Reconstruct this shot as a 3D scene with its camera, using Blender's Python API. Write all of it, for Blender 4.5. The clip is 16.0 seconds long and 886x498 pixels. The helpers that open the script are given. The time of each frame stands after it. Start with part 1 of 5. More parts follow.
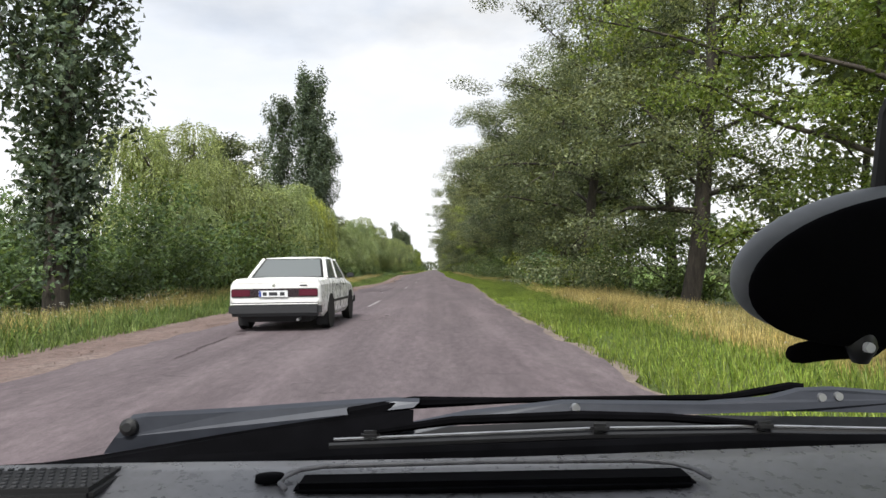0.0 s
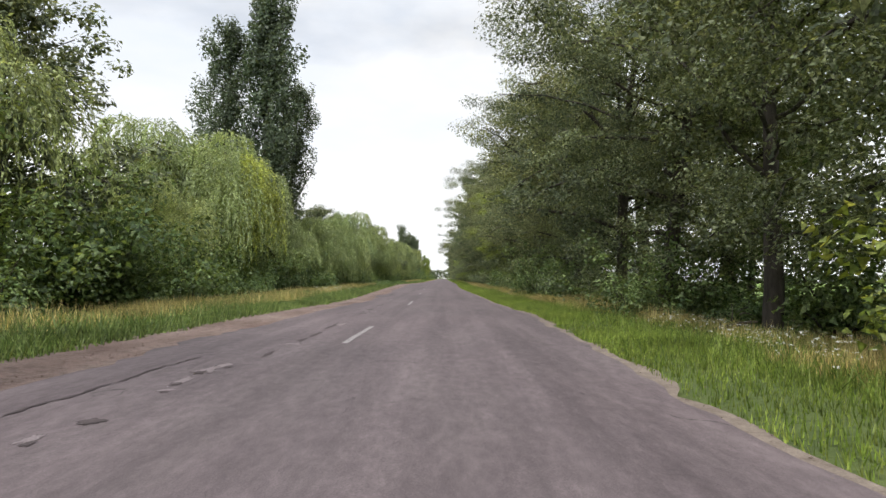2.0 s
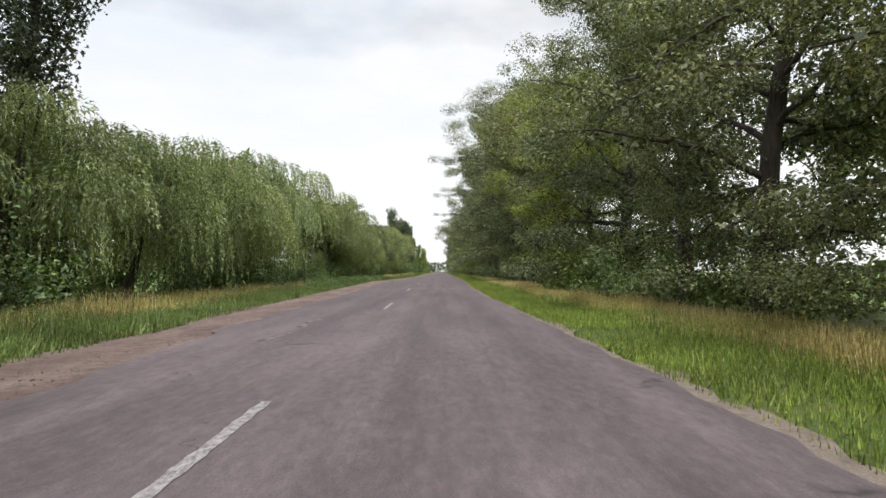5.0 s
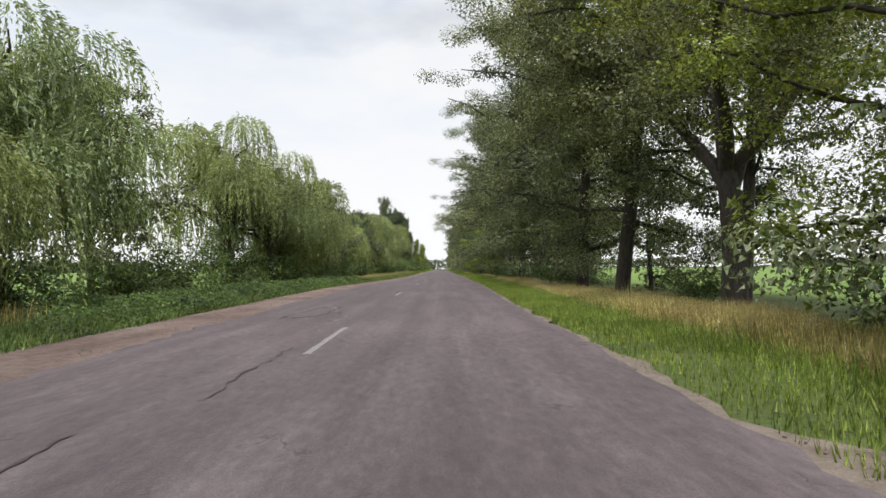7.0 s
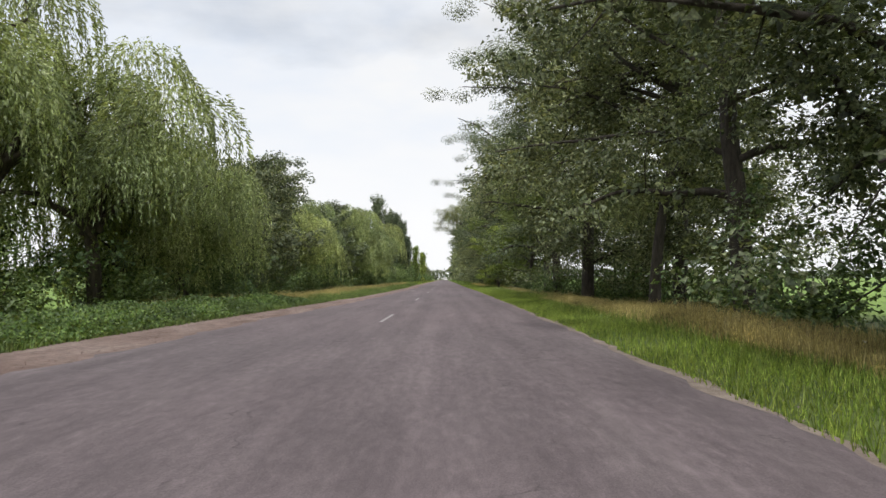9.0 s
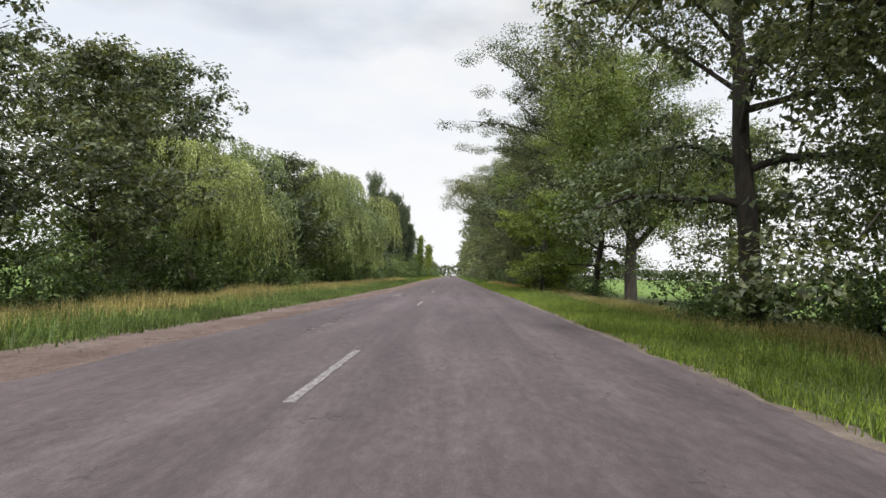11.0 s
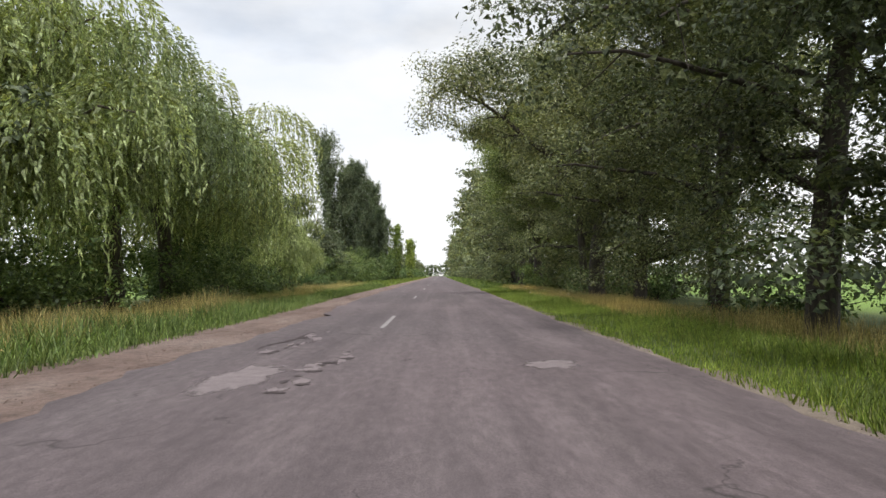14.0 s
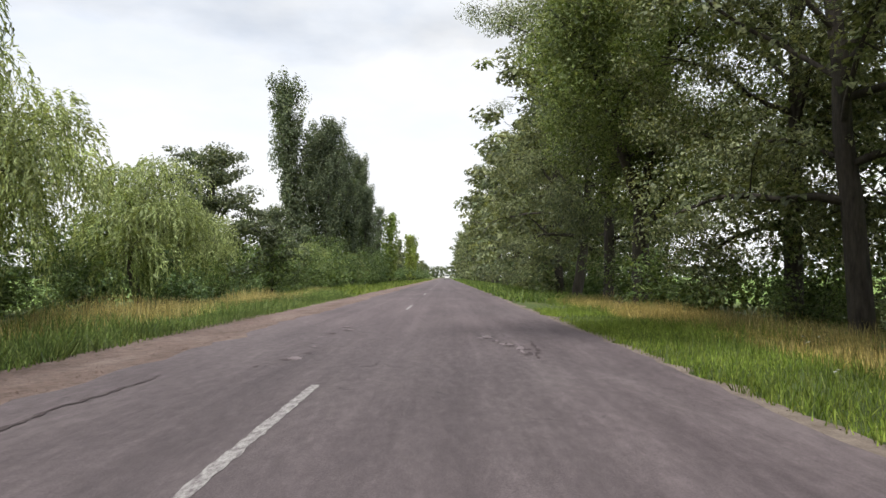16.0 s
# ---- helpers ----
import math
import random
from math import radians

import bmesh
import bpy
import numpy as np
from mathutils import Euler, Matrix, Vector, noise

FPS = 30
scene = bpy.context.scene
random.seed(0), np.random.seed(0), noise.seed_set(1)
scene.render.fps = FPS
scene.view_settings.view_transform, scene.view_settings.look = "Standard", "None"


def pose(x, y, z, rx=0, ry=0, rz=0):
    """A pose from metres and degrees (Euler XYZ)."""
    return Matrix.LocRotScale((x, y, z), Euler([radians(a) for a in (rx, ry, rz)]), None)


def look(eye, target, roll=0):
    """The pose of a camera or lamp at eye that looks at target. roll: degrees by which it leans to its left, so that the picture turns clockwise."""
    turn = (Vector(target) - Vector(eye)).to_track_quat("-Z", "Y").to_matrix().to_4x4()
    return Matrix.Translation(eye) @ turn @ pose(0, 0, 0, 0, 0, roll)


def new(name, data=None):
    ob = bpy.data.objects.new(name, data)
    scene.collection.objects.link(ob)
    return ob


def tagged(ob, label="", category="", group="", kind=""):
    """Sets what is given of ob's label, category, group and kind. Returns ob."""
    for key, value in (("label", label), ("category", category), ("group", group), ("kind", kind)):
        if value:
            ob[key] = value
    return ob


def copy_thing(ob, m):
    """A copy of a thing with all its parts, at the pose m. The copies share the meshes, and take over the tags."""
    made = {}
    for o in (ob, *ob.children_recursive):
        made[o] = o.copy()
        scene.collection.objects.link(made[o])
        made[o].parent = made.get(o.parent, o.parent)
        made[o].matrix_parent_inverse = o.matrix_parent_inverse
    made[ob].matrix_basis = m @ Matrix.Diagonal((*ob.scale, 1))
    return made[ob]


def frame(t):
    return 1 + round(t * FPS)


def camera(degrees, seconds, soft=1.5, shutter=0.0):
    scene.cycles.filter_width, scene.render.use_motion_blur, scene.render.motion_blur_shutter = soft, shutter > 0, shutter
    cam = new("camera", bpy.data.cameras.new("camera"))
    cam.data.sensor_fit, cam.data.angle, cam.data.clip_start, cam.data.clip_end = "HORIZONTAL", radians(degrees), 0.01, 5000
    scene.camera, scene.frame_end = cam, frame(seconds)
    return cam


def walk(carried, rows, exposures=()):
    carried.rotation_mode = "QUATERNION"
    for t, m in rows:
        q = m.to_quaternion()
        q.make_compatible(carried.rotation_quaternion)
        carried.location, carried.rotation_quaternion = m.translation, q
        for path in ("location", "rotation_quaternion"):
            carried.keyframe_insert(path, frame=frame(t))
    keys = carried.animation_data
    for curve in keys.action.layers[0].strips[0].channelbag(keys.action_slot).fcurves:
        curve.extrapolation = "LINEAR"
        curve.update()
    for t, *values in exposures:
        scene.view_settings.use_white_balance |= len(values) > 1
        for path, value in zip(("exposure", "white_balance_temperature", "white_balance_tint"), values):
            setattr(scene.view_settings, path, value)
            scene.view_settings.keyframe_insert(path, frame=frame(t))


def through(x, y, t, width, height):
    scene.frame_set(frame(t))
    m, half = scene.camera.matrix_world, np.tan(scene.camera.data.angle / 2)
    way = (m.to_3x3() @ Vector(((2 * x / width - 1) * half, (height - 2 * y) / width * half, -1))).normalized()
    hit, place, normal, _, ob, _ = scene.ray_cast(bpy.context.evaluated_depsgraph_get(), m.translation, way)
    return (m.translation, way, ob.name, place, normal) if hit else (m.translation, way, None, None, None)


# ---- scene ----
# ---- camera and its way ----
EYE = 1.08
PATH = [
    # seconds, x, y, yaw, pitch, roll
    (0, -0.00, -0.00, -0.70, 1.64, -0.88),
    (0.5, -0.03, 7.35, 0.08, 1.15, -1.25),
    (1, -0.06, 14.70, 0.32, 1.97, -0.55),
    (1.5, -0.11, 22.07, 0.49, 2.76, -0.12),
    (2, -0.15, 29.45, 0.11, 2.36, 0.73),
    (2.5, -0.18, 36.85, 0.24, 2.15, 2.58),
    (3, -0.22, 44.27, 0.35, 2.13, 2.23),
    (3.5, -0.25, 51.72, -0.51, 2.11, 2.02),
    (4, -0.28, 59.18, -0.66, 1.93, 0.90),
    (6.5, -0.46, 96.64, 0.11, 1.67, -0.09),
    (7, -0.50, 104.14, -0.08, 1.58, -0.47),
    (7.5, -0.54, 111.66, 0.07, 1.99, -0.18),
    (8, -0.57, 119.17, 0.04, 1.68, 0.70),
    (8.5, -0.61, 126.68, -0.04, 1.90, 0.89),
    (9, -0.65, 134.18, 0.10, 2.43, -0.27),
    (11.5, -0.83, 171.66, 0.47, 2.04, 1.93),
    (12, -0.87, 179.14, -0.21, 2.25, 2.43),
    (12.5, -0.90, 186.60, -0.95, 1.86, 0.84),
    (13, -0.86, 194.03, -1.13, 2.20, 0.61),
    (13.5, -0.82, 201.44, -0.70, 2.20, 1.24),
    (14, -0.78, 208.81, -0.29, 2.10, -0.24),
    (14.5, -0.75, 216.16, 0.28, 1.95, 0.03),
    (15, -0.72, 223.49, 0.45, 2.39, 0.97),
    (15.5, -0.68, 230.80, 0.13, 2.74, -0.06),
    (16, -0.66, 238.11, 0.22, 2.26, -0.06),
]


def drive_pose(x, y, yaw, pitch, roll):
    a, p = radians(yaw), radians(pitch)
    ahead = Vector((-math.sin(a) * math.cos(p), math.cos(a) * math.cos(p), math.sin(p)))
    eye = Vector((x, y, EYE))
    return look(eye, eye + 2 * ahead, roll)


cam = camera(64.2, 16.0)
walk(cam, [(t, drive_pose(x, y, yaw, pitch, roll)) for t, x, y, yaw, pitch, roll in PATH], [(0, 0.0), (4.2, 0.0), (6.5, -0.13), (12.5, -0.13), (14.5, 0.0), (16, 0.0)])

# ---- sky and sun: bright broken overcast ----
SUN_EL, SUN_AZ = 50.0, 193.0  # degrees above the horizon; clockwise from +y
world = bpy.data.worlds.new("sky")
scene.world = world
world.use_nodes = True
wt = world.node_tree
wt.nodes.clear()


def wnode(kind, **values):
    n = wt.nodes.new(kind)
    for key, value in values.items():
        n.inputs[key].default_value = value
    return n


sky = wt.nodes.new("ShaderNodeTexSky")
sky.sky_type = "NISHITA"
sky.sun_disc = False
sky.sun_elevation, sky.sun_rotation = radians(SUN_EL), radians(SUN_AZ)
sky.air_density, sky.dust_density = 1.0, 2.0
coord = wt.nodes.new("ShaderNodeTexCoord")
split = wt.nodes.new("ShaderNodeSeparateXYZ")
wt.links.new(coord.outputs["Generated"], split.inputs[0])
lift = wt.nodes.new("ShaderNodeMath")
lift.operation = "ADD"
lift.inputs[1].default_value = 0.16
wt.links.new(split.outputs["Z"], lift.inputs[0])
flat = []
for axis in ("X", "Y"):
    d = wt.nodes.new("ShaderNodeMath")
    d.operation = "DIVIDE"
    wt.links.new(split.outputs[axis], d.inputs[0])
    wt.links.new(lift.outputs[0], d.inputs[1])
    flat.append(d)
join = wt.nodes.new("ShaderNodeCombineXYZ")
wt.links.new(flat[0].outputs[0], join.inputs[0])
wt.links.new(flat[1].outputs[0], join.inputs[1])
puffs = wnode("ShaderNodeTexNoise", Scale=1.1, Detail=7.0, Roughness=0.55)
wt.links.new(join.outputs[0], puffs.inputs["Vector"])
shape = wt.nodes.new("ShaderNodeValToRGB")
shape.color_ramp.elements[0].position, shape.color_ramp.elements[1].position = 0.32, 0.58
shape.color_ramp.elements[0].color = (0.62, 0.62, 0.62, 1)
wt.links.new(puffs.outputs["Fac"], shape.inputs[0])
grey = wnode("ShaderNodeTexNoise", Scale=0.8, Detail=5.0, Roughness=0.6)
wt.links.new(join.outputs[0], grey.inputs["Vector"])
tone = wt.nodes.new("ShaderNodeValToRGB")
tone.color_ramp.elements[0].position, tone.color_ramp.elements[1].position = 0.38, 0.60
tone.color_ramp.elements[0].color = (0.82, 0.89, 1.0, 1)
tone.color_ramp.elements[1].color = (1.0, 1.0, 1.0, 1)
wt.links.new(grey.outputs["Fac"], tone.inputs[0])
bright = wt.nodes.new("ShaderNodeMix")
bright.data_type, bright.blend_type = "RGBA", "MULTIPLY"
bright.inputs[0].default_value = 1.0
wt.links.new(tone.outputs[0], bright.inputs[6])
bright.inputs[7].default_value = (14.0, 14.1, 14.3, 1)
low = wt.nodes.new("ShaderNodeMapRange")
low.inputs["From Min"].default_value, low.inputs["From Max"].default_value = 0.08, 0.34
low.inputs["To Min"].default_value, low.inputs["To Max"].default_value = 1.0, 0.0
wt.links.new(split.outputs["Z"], low.inputs["Value"])
cover = wt.nodes.new("ShaderNodeMath")
cover.operation, cover.use_clamp = "ADD", True
wt.links.new(shape.outputs[0], cover.inputs[0])
wt.links.new(low.outputs[0], cover.inputs[1])
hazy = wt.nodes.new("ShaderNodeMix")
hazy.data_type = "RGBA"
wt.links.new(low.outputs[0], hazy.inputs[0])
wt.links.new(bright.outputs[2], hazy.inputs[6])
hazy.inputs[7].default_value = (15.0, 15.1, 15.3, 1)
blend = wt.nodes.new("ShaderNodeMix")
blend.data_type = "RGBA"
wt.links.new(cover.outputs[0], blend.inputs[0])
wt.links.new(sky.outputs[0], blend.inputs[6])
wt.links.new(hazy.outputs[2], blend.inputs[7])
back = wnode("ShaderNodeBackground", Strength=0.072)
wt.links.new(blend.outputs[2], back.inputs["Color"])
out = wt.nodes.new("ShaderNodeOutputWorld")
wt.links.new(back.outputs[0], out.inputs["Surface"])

sun_data = bpy.data.lights.new("sun", "SUN")
sun_data.energy, sun_data.angle, sun_data.color = 4.3, radians(14), (1.0, 0.98, 0.92)
sun = new("sun", sun_data)
az, el = radians(SUN_AZ), radians(SUN_EL)
sun_way = Vector((math.sin(az) * math.cos(el), math.cos(az) * math.cos(el), math.sin(el)))
sun.matrix_basis = look(sun_way * 100, (0, 0, 0))

# ---- materials ----
class Shader:
    """A small wrapper round one node material."""

    def __init__(self, name):
        self.mat = bpy.data.materials.new(name)
        self.mat.use_nodes = True
        self.tree = self.mat.node_tree
        self.bsdf = self.tree.nodes["Principled BSDF"]
        self.out = self.tree.nodes["Material Output"]
        self.geo = self.add("ShaderNodeNewGeometry")
        self.where = self.geo.outputs["Position"]

    def add(self, kind, **values):
        n = self.tree.nodes.new(kind)
        for key, value in values.items():
            n.inputs[key].default_value = value
        return n

    def link(self, a, b):
        self.tree.links.new(a, b)

    def noise(self, scale, detail=4.0, rough=0.6, stretch=None, local=False):
        n = self.add("ShaderNodeTexNoise", Scale=scale, Detail=detail, Roughness=rough)
        src = self.where
        if local:
            src = self.add("ShaderNodeTexCoord").outputs["Object"]
        if stretch:
            m = self.add("ShaderNodeMapping")
            m.inputs["Scale"].default_value = stretch
            self.link(src, m.inputs[0])
            src = m.outputs[0]
        self.link(src, n.inputs["Vector"])
        return n.outputs["Fac"]

    def ramp(self, fac, *stops):
        n = self.add("ShaderNodeValToRGB")
        e = n.color_ramp.elements
        while len(e) < len(stops):
            e.new(0.5)
        for k, (p, c) in enumerate(stops):
            e[k].position = p
            e[k].color = (*c, 1) if isinstance(c, tuple) else (c, c, c, 1)
        self.link(fac, n.inputs[0])
        return n.outputs[0]

    def mix(self, fac, a, b, how="MIX"):
        n = self.add("ShaderNodeMix")
        n.data_type, n.blend_type = "RGBA", how
        for v, k in ((fac, 0), (a, 6), (b, 7)):
            if isinstance(v, (int, float)) and k == 0:
                n.inputs[0].default_value = v
            elif isinstance(v, tuple):
                n.inputs[k].default_value = (*v, 1)
            else:
                self.link(v, n.inputs[k])
        return n.outputs[2]

    def maths(self, how, a, b):
        n = self.add("ShaderNodeMath")
        n.operation = how
        for k, v in enumerate((a, b)):
            if isinstance(v, (int, float)):
                n.inputs[k].default_value = v
            else:
                self.link(v, n.inputs[k])
        return n.outputs[0]

    def colour(self, c):
        if isinstance(c, tuple):
            self.bsdf.inputs["Base Color"].default_value = (*c, 1)
        else:
            self.link(c, self.bsdf.inputs["Base Color"])
        return self

    def rough(self, v, metal=0.0, gloss=0.5):
        if isinstance(v, (int, float)):
            self.bsdf.inputs["Roughness"].default_value = v
        else:
            self.link(v, self.bsdf.inputs["Roughness"])
        self.bsdf.inputs["Metallic"].default_value = metal
        self.bsdf.inputs["Specular IOR Level"].default_value = gloss
        return self

    def bump(self, height, strength=0.4, depth=0.02):
        b = self.add("ShaderNodeBump", Strength=strength, Distance=depth)
        self.link(height, b.inputs["Height"])
        self.link(b.outputs[0], self.bsdf.inputs["Normal"])
        return self


def plain(name, c, rough=0.5, metal=0.0, grain=0.12, scale=30.0):
    """A plain surface with slight uneven tone and sheen."""
    s = Shader(name)
    n = s.noise(scale, 5.0, 0.65, local=True)
    dark = tuple(v * (1 - grain) for v in c)
    light = tuple(min(1.0, v * (1 + grain)) for v in c)
    s.colour(s.ramp(n, (0.3, dark), (0.7, light)))
    s.rough(s.ramp(n, (0.25, max(0.02, rough - 0.08)), (0.75, min(1.0, rough + 0.08))), metal)
    return s.mat


def leaf_material(name, dark, mid, light, through=0.35, gloss=0.45):
    """Leaves: each leaf has its own tone, boughs vary, and some light passes."""
    s = Shader(name)
    own = s.geo.outputs["Random Per Island"]
    each = s.ramp(own, (0.0, dark), (0.55, mid), (1.0, light))
    bough = s.ramp(s.noise(0.45, 3.0, 0.5), (0.35, 0.62), (0.68, 1.25))
    cells = s.add("ShaderNodeTexVoronoi", Scale=17.0)
    s.link(s.where, cells.inputs["Vector"])
    leaflets = s.mix(1.0, s.ramp(cells.outputs["Color"], (0.15, 0.55), (0.85, 1.4)), s.ramp(cells.outputs["Distance"], (0.25, 1.12), (0.75, 0.6)), "MULTIPLY")
    each = s.mix(1.0, each, leaflets, "MULTIPLY")
    kind = s.add("ShaderNodeObjectInfo").outputs["Random"]
    tree = s.ramp(kind, (0.0, (0.82, 0.86, 0.9)), (1.0, (1.18, 1.1, 0.95)))
    c = s.mix(1.0, s.mix(1.0, each, bough, "MULTIPLY"), tree, "MULTIPLY")
    s.colour(c).rough(0.55, 0.0, gloss)
    thin = s.add("ShaderNodeBsdfTranslucent")
    s.link(s.mix(1.0, c, (1.7, 1.5, 0.75), "MULTIPLY"), thin.inputs["Color"])
    both = s.add("ShaderNodeMixShader")
    both.inputs[0].default_value = through
    s.link(s.bsdf.outputs[0], both.inputs[1])
    s.link(thin.outputs[0], both.inputs[2])
    s.link(both.outputs[0], s.out.inputs["Surface"])
    return s.mat


ASH_LEAF = leaf_material("ash_leaves", (0.066, 0.094, 0.042), (0.190, 0.236, 0.118), (0.375, 0.425, 0.260), 0.33, 0.6)
DARK_LEAF = leaf_material("dark_tree_leaves", (0.045, 0.070, 0.034), (0.115, 0.150, 0.084), (0.27, 0.315, 0.205), 0.35, 0.6)
DEEP_LEAF = leaf_material("deep_green_leaves", (0.048, 0.072, 0.033), (0.138, 0.176, 0.090), (0.29, 0.335, 0.205), 0.33, 0.55)
LIMB_LEAF = leaf_material("light_tree_leaves", (0.085, 0.135, 0.034), (0.205, 0.275, 0.088), (0.38, 0.45, 0.21), 0.40, 0.5)
BRIGHT_LEAF = leaf_material("young_leaves", (0.112, 0.178, 0.036), (0.245, 0.335, 0.082), (0.39, 0.465, 0.165), 0.44)
WILLOW_LEAF = leaf_material("willow_leaves", (0.168, 0.228, 0.099), (0.345, 0.437, 0.213), (0.513, 0.603, 0.365), 0.42)
OLD_WILLOW_LEAF = leaf_material("old_willow_leaves", (0.150, 0.200, 0.085), (0.31, 0.39, 0.18), (0.47, 0.55, 0.32), 0.42)
WEED_LEAF = leaf_material("weed_leaves", (0.052, 0.100, 0.024), (0.108, 0.182, 0.045), (0.19, 0.270, 0.080), 0.35)
YELLOW_LEAF = leaf_material("yellowed_willow_leaves", (0.258, 0.314, 0.069), (0.435, 0.495, 0.127), (0.559, 0.615, 0.207), 0.45)
POPLAR_LEAF = leaf_material("poplar_leaves", (0.047, 0.073, 0.043), (0.114, 0.155, 0.096), (0.247, 0.299, 0.206), 0.3)
BUSH_LEAF = leaf_material("bush_leaves", (0.064, 0.113, 0.041), (0.141, 0.221, 0.090), (0.257, 0.348, 0.164), 0.4)
GRASS = leaf_material("grass_blades", (0.092, 0.160, 0.036), (0.185, 0.275, 0.064), (0.30, 0.37, 0.120), 0.35, 0.3)
# left verge: slightly darker and greyer green than GRASS
LEFT_GRASS = leaf_material("long_grass_blades", (0.085, 0.145, 0.042), (0.168, 0.250, 0.078), (0.28, 0.35, 0.145), 0.35, 0.3)
SHORT_GRASS = leaf_material("short_grass_blades", (0.100, 0.170, 0.034), (0.190, 0.285, 0.060), (0.30, 0.38, 0.110), 0.35, 0.3)
DRY_GRASS = leaf_material("dry_grass_blades", (0.31, 0.265, 0.105), (0.50, 0.425, 0.195), (0.64, 0.555, 0.29), 0.3, 0.3)
FLOWER = plain("white_petals", (0.75, 0.75, 0.68), 0.6)


def bark_material(name, dark, light):
    s = Shader(name)
    n = s.noise(9.0, 6.0, 0.7, (1, 1, 0.18))
    s.colour(s.ramp(n, (0.32, dark), (0.68, light))).rough(0.9).bump(n, 0.8, 0.05)
    return s.mat


BARK = bark_material("furrowed_bark", (0.022, 0.018, 0.015), (0.085, 0.070, 0.058))
WILLOW_BARK = bark_material("willow_bark", (0.03, 0.025, 0.018), (0.11, 0.09, 0.065))


def asphalt_material():
    s = Shader("worn_asphalt")
    grit = s.noise(85.0, 3.0, 0.7)
    speck = s.noise(11.0, 8.0, 0.72, (1.0, 0.3, 1.0))
    worn = s.noise(1.3, 8.0, 0.68, (1.0, 0.14, 1.0))
    tracks = s.noise(1.0, 4.0, 0.6, (1.5, 0.018, 1.0))
    wide = s.noise(0.16, 3.0, 0.5, (1.0, 0.5, 1.0))
    c = s.ramp(worn, (0.26, (0.088, 0.069, 0.075)), (0.5, (0.128, 0.103, 0.110)), (0.74, (0.174, 0.144, 0.150)))
    c = s.mix(1.0, c, s.ramp(wide, (0.35, (0.90, 0.90, 0.91)), (0.65, (1.10, 1.07, 1.08))), "MULTIPLY")
    c = s.mix(1.0, c, s.ramp(tracks, (0.36, 0.86), (0.64, 1.14)), "MULTIPLY")
    c = s.mix(1.0, c, s.ramp(speck, (0.3, 0.74), (0.52, 1.0), (0.72, 1.3)), "MULTIPLY")
    c = s.mix(1.0, c, s.ramp(grit, (0.3, 0.72), (0.7, 1.28)), "MULTIPLY")
    # hairline cracks here and there
    cells = s.add("ShaderNodeTexVoronoi", Scale=1.0)
    cells.feature = "DISTANCE_TO_EDGE"
    warp = s.add("ShaderNodeMapping")
    warp.inputs["Scale"].default_value = (0.55, 0.22, 1.0)
    bend = s.add("ShaderNodeTexNoise", Scale=2.6, Detail=6.0)
    s.link(s.where, bend.inputs["Vector"])
    off = s.add("ShaderNodeVectorMath")
    off.operation = "MULTIPLY_ADD"
    s.link(bend.outputs["Color"], off.inputs[0])
    off.inputs[1].default_value = (0.8, 0.8, 0)
    s.link(s.where, off.inputs[2])
    s.link(off.outputs[0], warp.inputs[0])
    s.link(warp.outputs[0], cells.inputs["Vector"])
    crack = s.ramp(cells.outputs["Distance"], (0.0, 1.0), (0.006, 0.0))
    some = s.ramp(s.noise(0.8, 4.0, 0.7), (0.52, 0.0), (0.60, 0.75))
    crack = s.maths("MULTIPLY", crack, some)
    c = s.mix(crack, c, (0.035, 0.030, 0.030))
    s.colour(c).rough(s.ramp(worn, (0.3, 0.78), (0.7, 0.92)), 0.0, 0.35)
    s.bump(s.maths("SUBTRACT", s.maths("ADD", grit, speck), crack), 0.4, 0.012)
    return s.mat


def gravel_material():
    s = Shader("gravel_shoulder")
    fine = s.noise(38.0, 4.0, 0.75)
    wide = s.noise(0.9, 5.0, 0.6, (1, 0.4, 1))
    clods = s.noise(7.0, 6.0, 0.72)
    c = s.ramp(wide, (0.3, (0.150, 0.096, 0.082)), (0.5, (0.225, 0.158, 0.138)), (0.72, (0.300, 0.230, 0.205)))
    c = s.mix(1.0, c, s.ramp(clods, (0.32, 0.55), (0.5, 1.0), (0.7, 1.22)), "MULTIPLY")
    c = s.mix(1.0, c, s.ramp(fine, (0.3, 0.6), (0.7, 1.35)), "MULTIPLY")
    s.colour(c).rough(0.95).bump(s.maths("ADD", fine, clods), 0.8, 0.05)
    return s.mat


def ground_material():
    """Soil and short grass beside the road; crops further out."""
    s = Shader("meadow_ground")
    fine = s.noise(14.0, 5.0, 0.7)
    wide = s.noise(0.5, 5.0, 0.6)
    c = s.ramp(wide, (0.3, (0.060, 0.090, 0.020)), (0.55, (0.105, 0.140, 0.035)), (0.75, (0.19, 0.18, 0.065)))
    c = s.mix(1.0, c, s.ramp(fine, (0.3, 0.55), (0.7, 1.3)), "MULTIPLY")
    x = s.add("ShaderNodeSeparateXYZ")
    s.link(s.where, x.inputs[0])
    away = s.maths("ABSOLUTE", s.maths("ADD", x.outputs[0], 2.0), 0.0)
    crop = s.ramp(s.noise(0.08, 4.0, 0.6), (0.3, (0.125, 0.205, 0.038)), (0.7, (0.185, 0.28, 0.054)))
    c = s.mix(s.ramp(s.maths("MULTIPLY", away, 0.01), (0.17, 0.0), (0.21, 1.0)), c, crop)
    s.colour(c).rough(0.95).bump(fine, 0.6, 0.06)
    return s.mat


ASPHALT, GRAVEL, MEADOW = asphalt_material(), gravel_material(), ground_material()


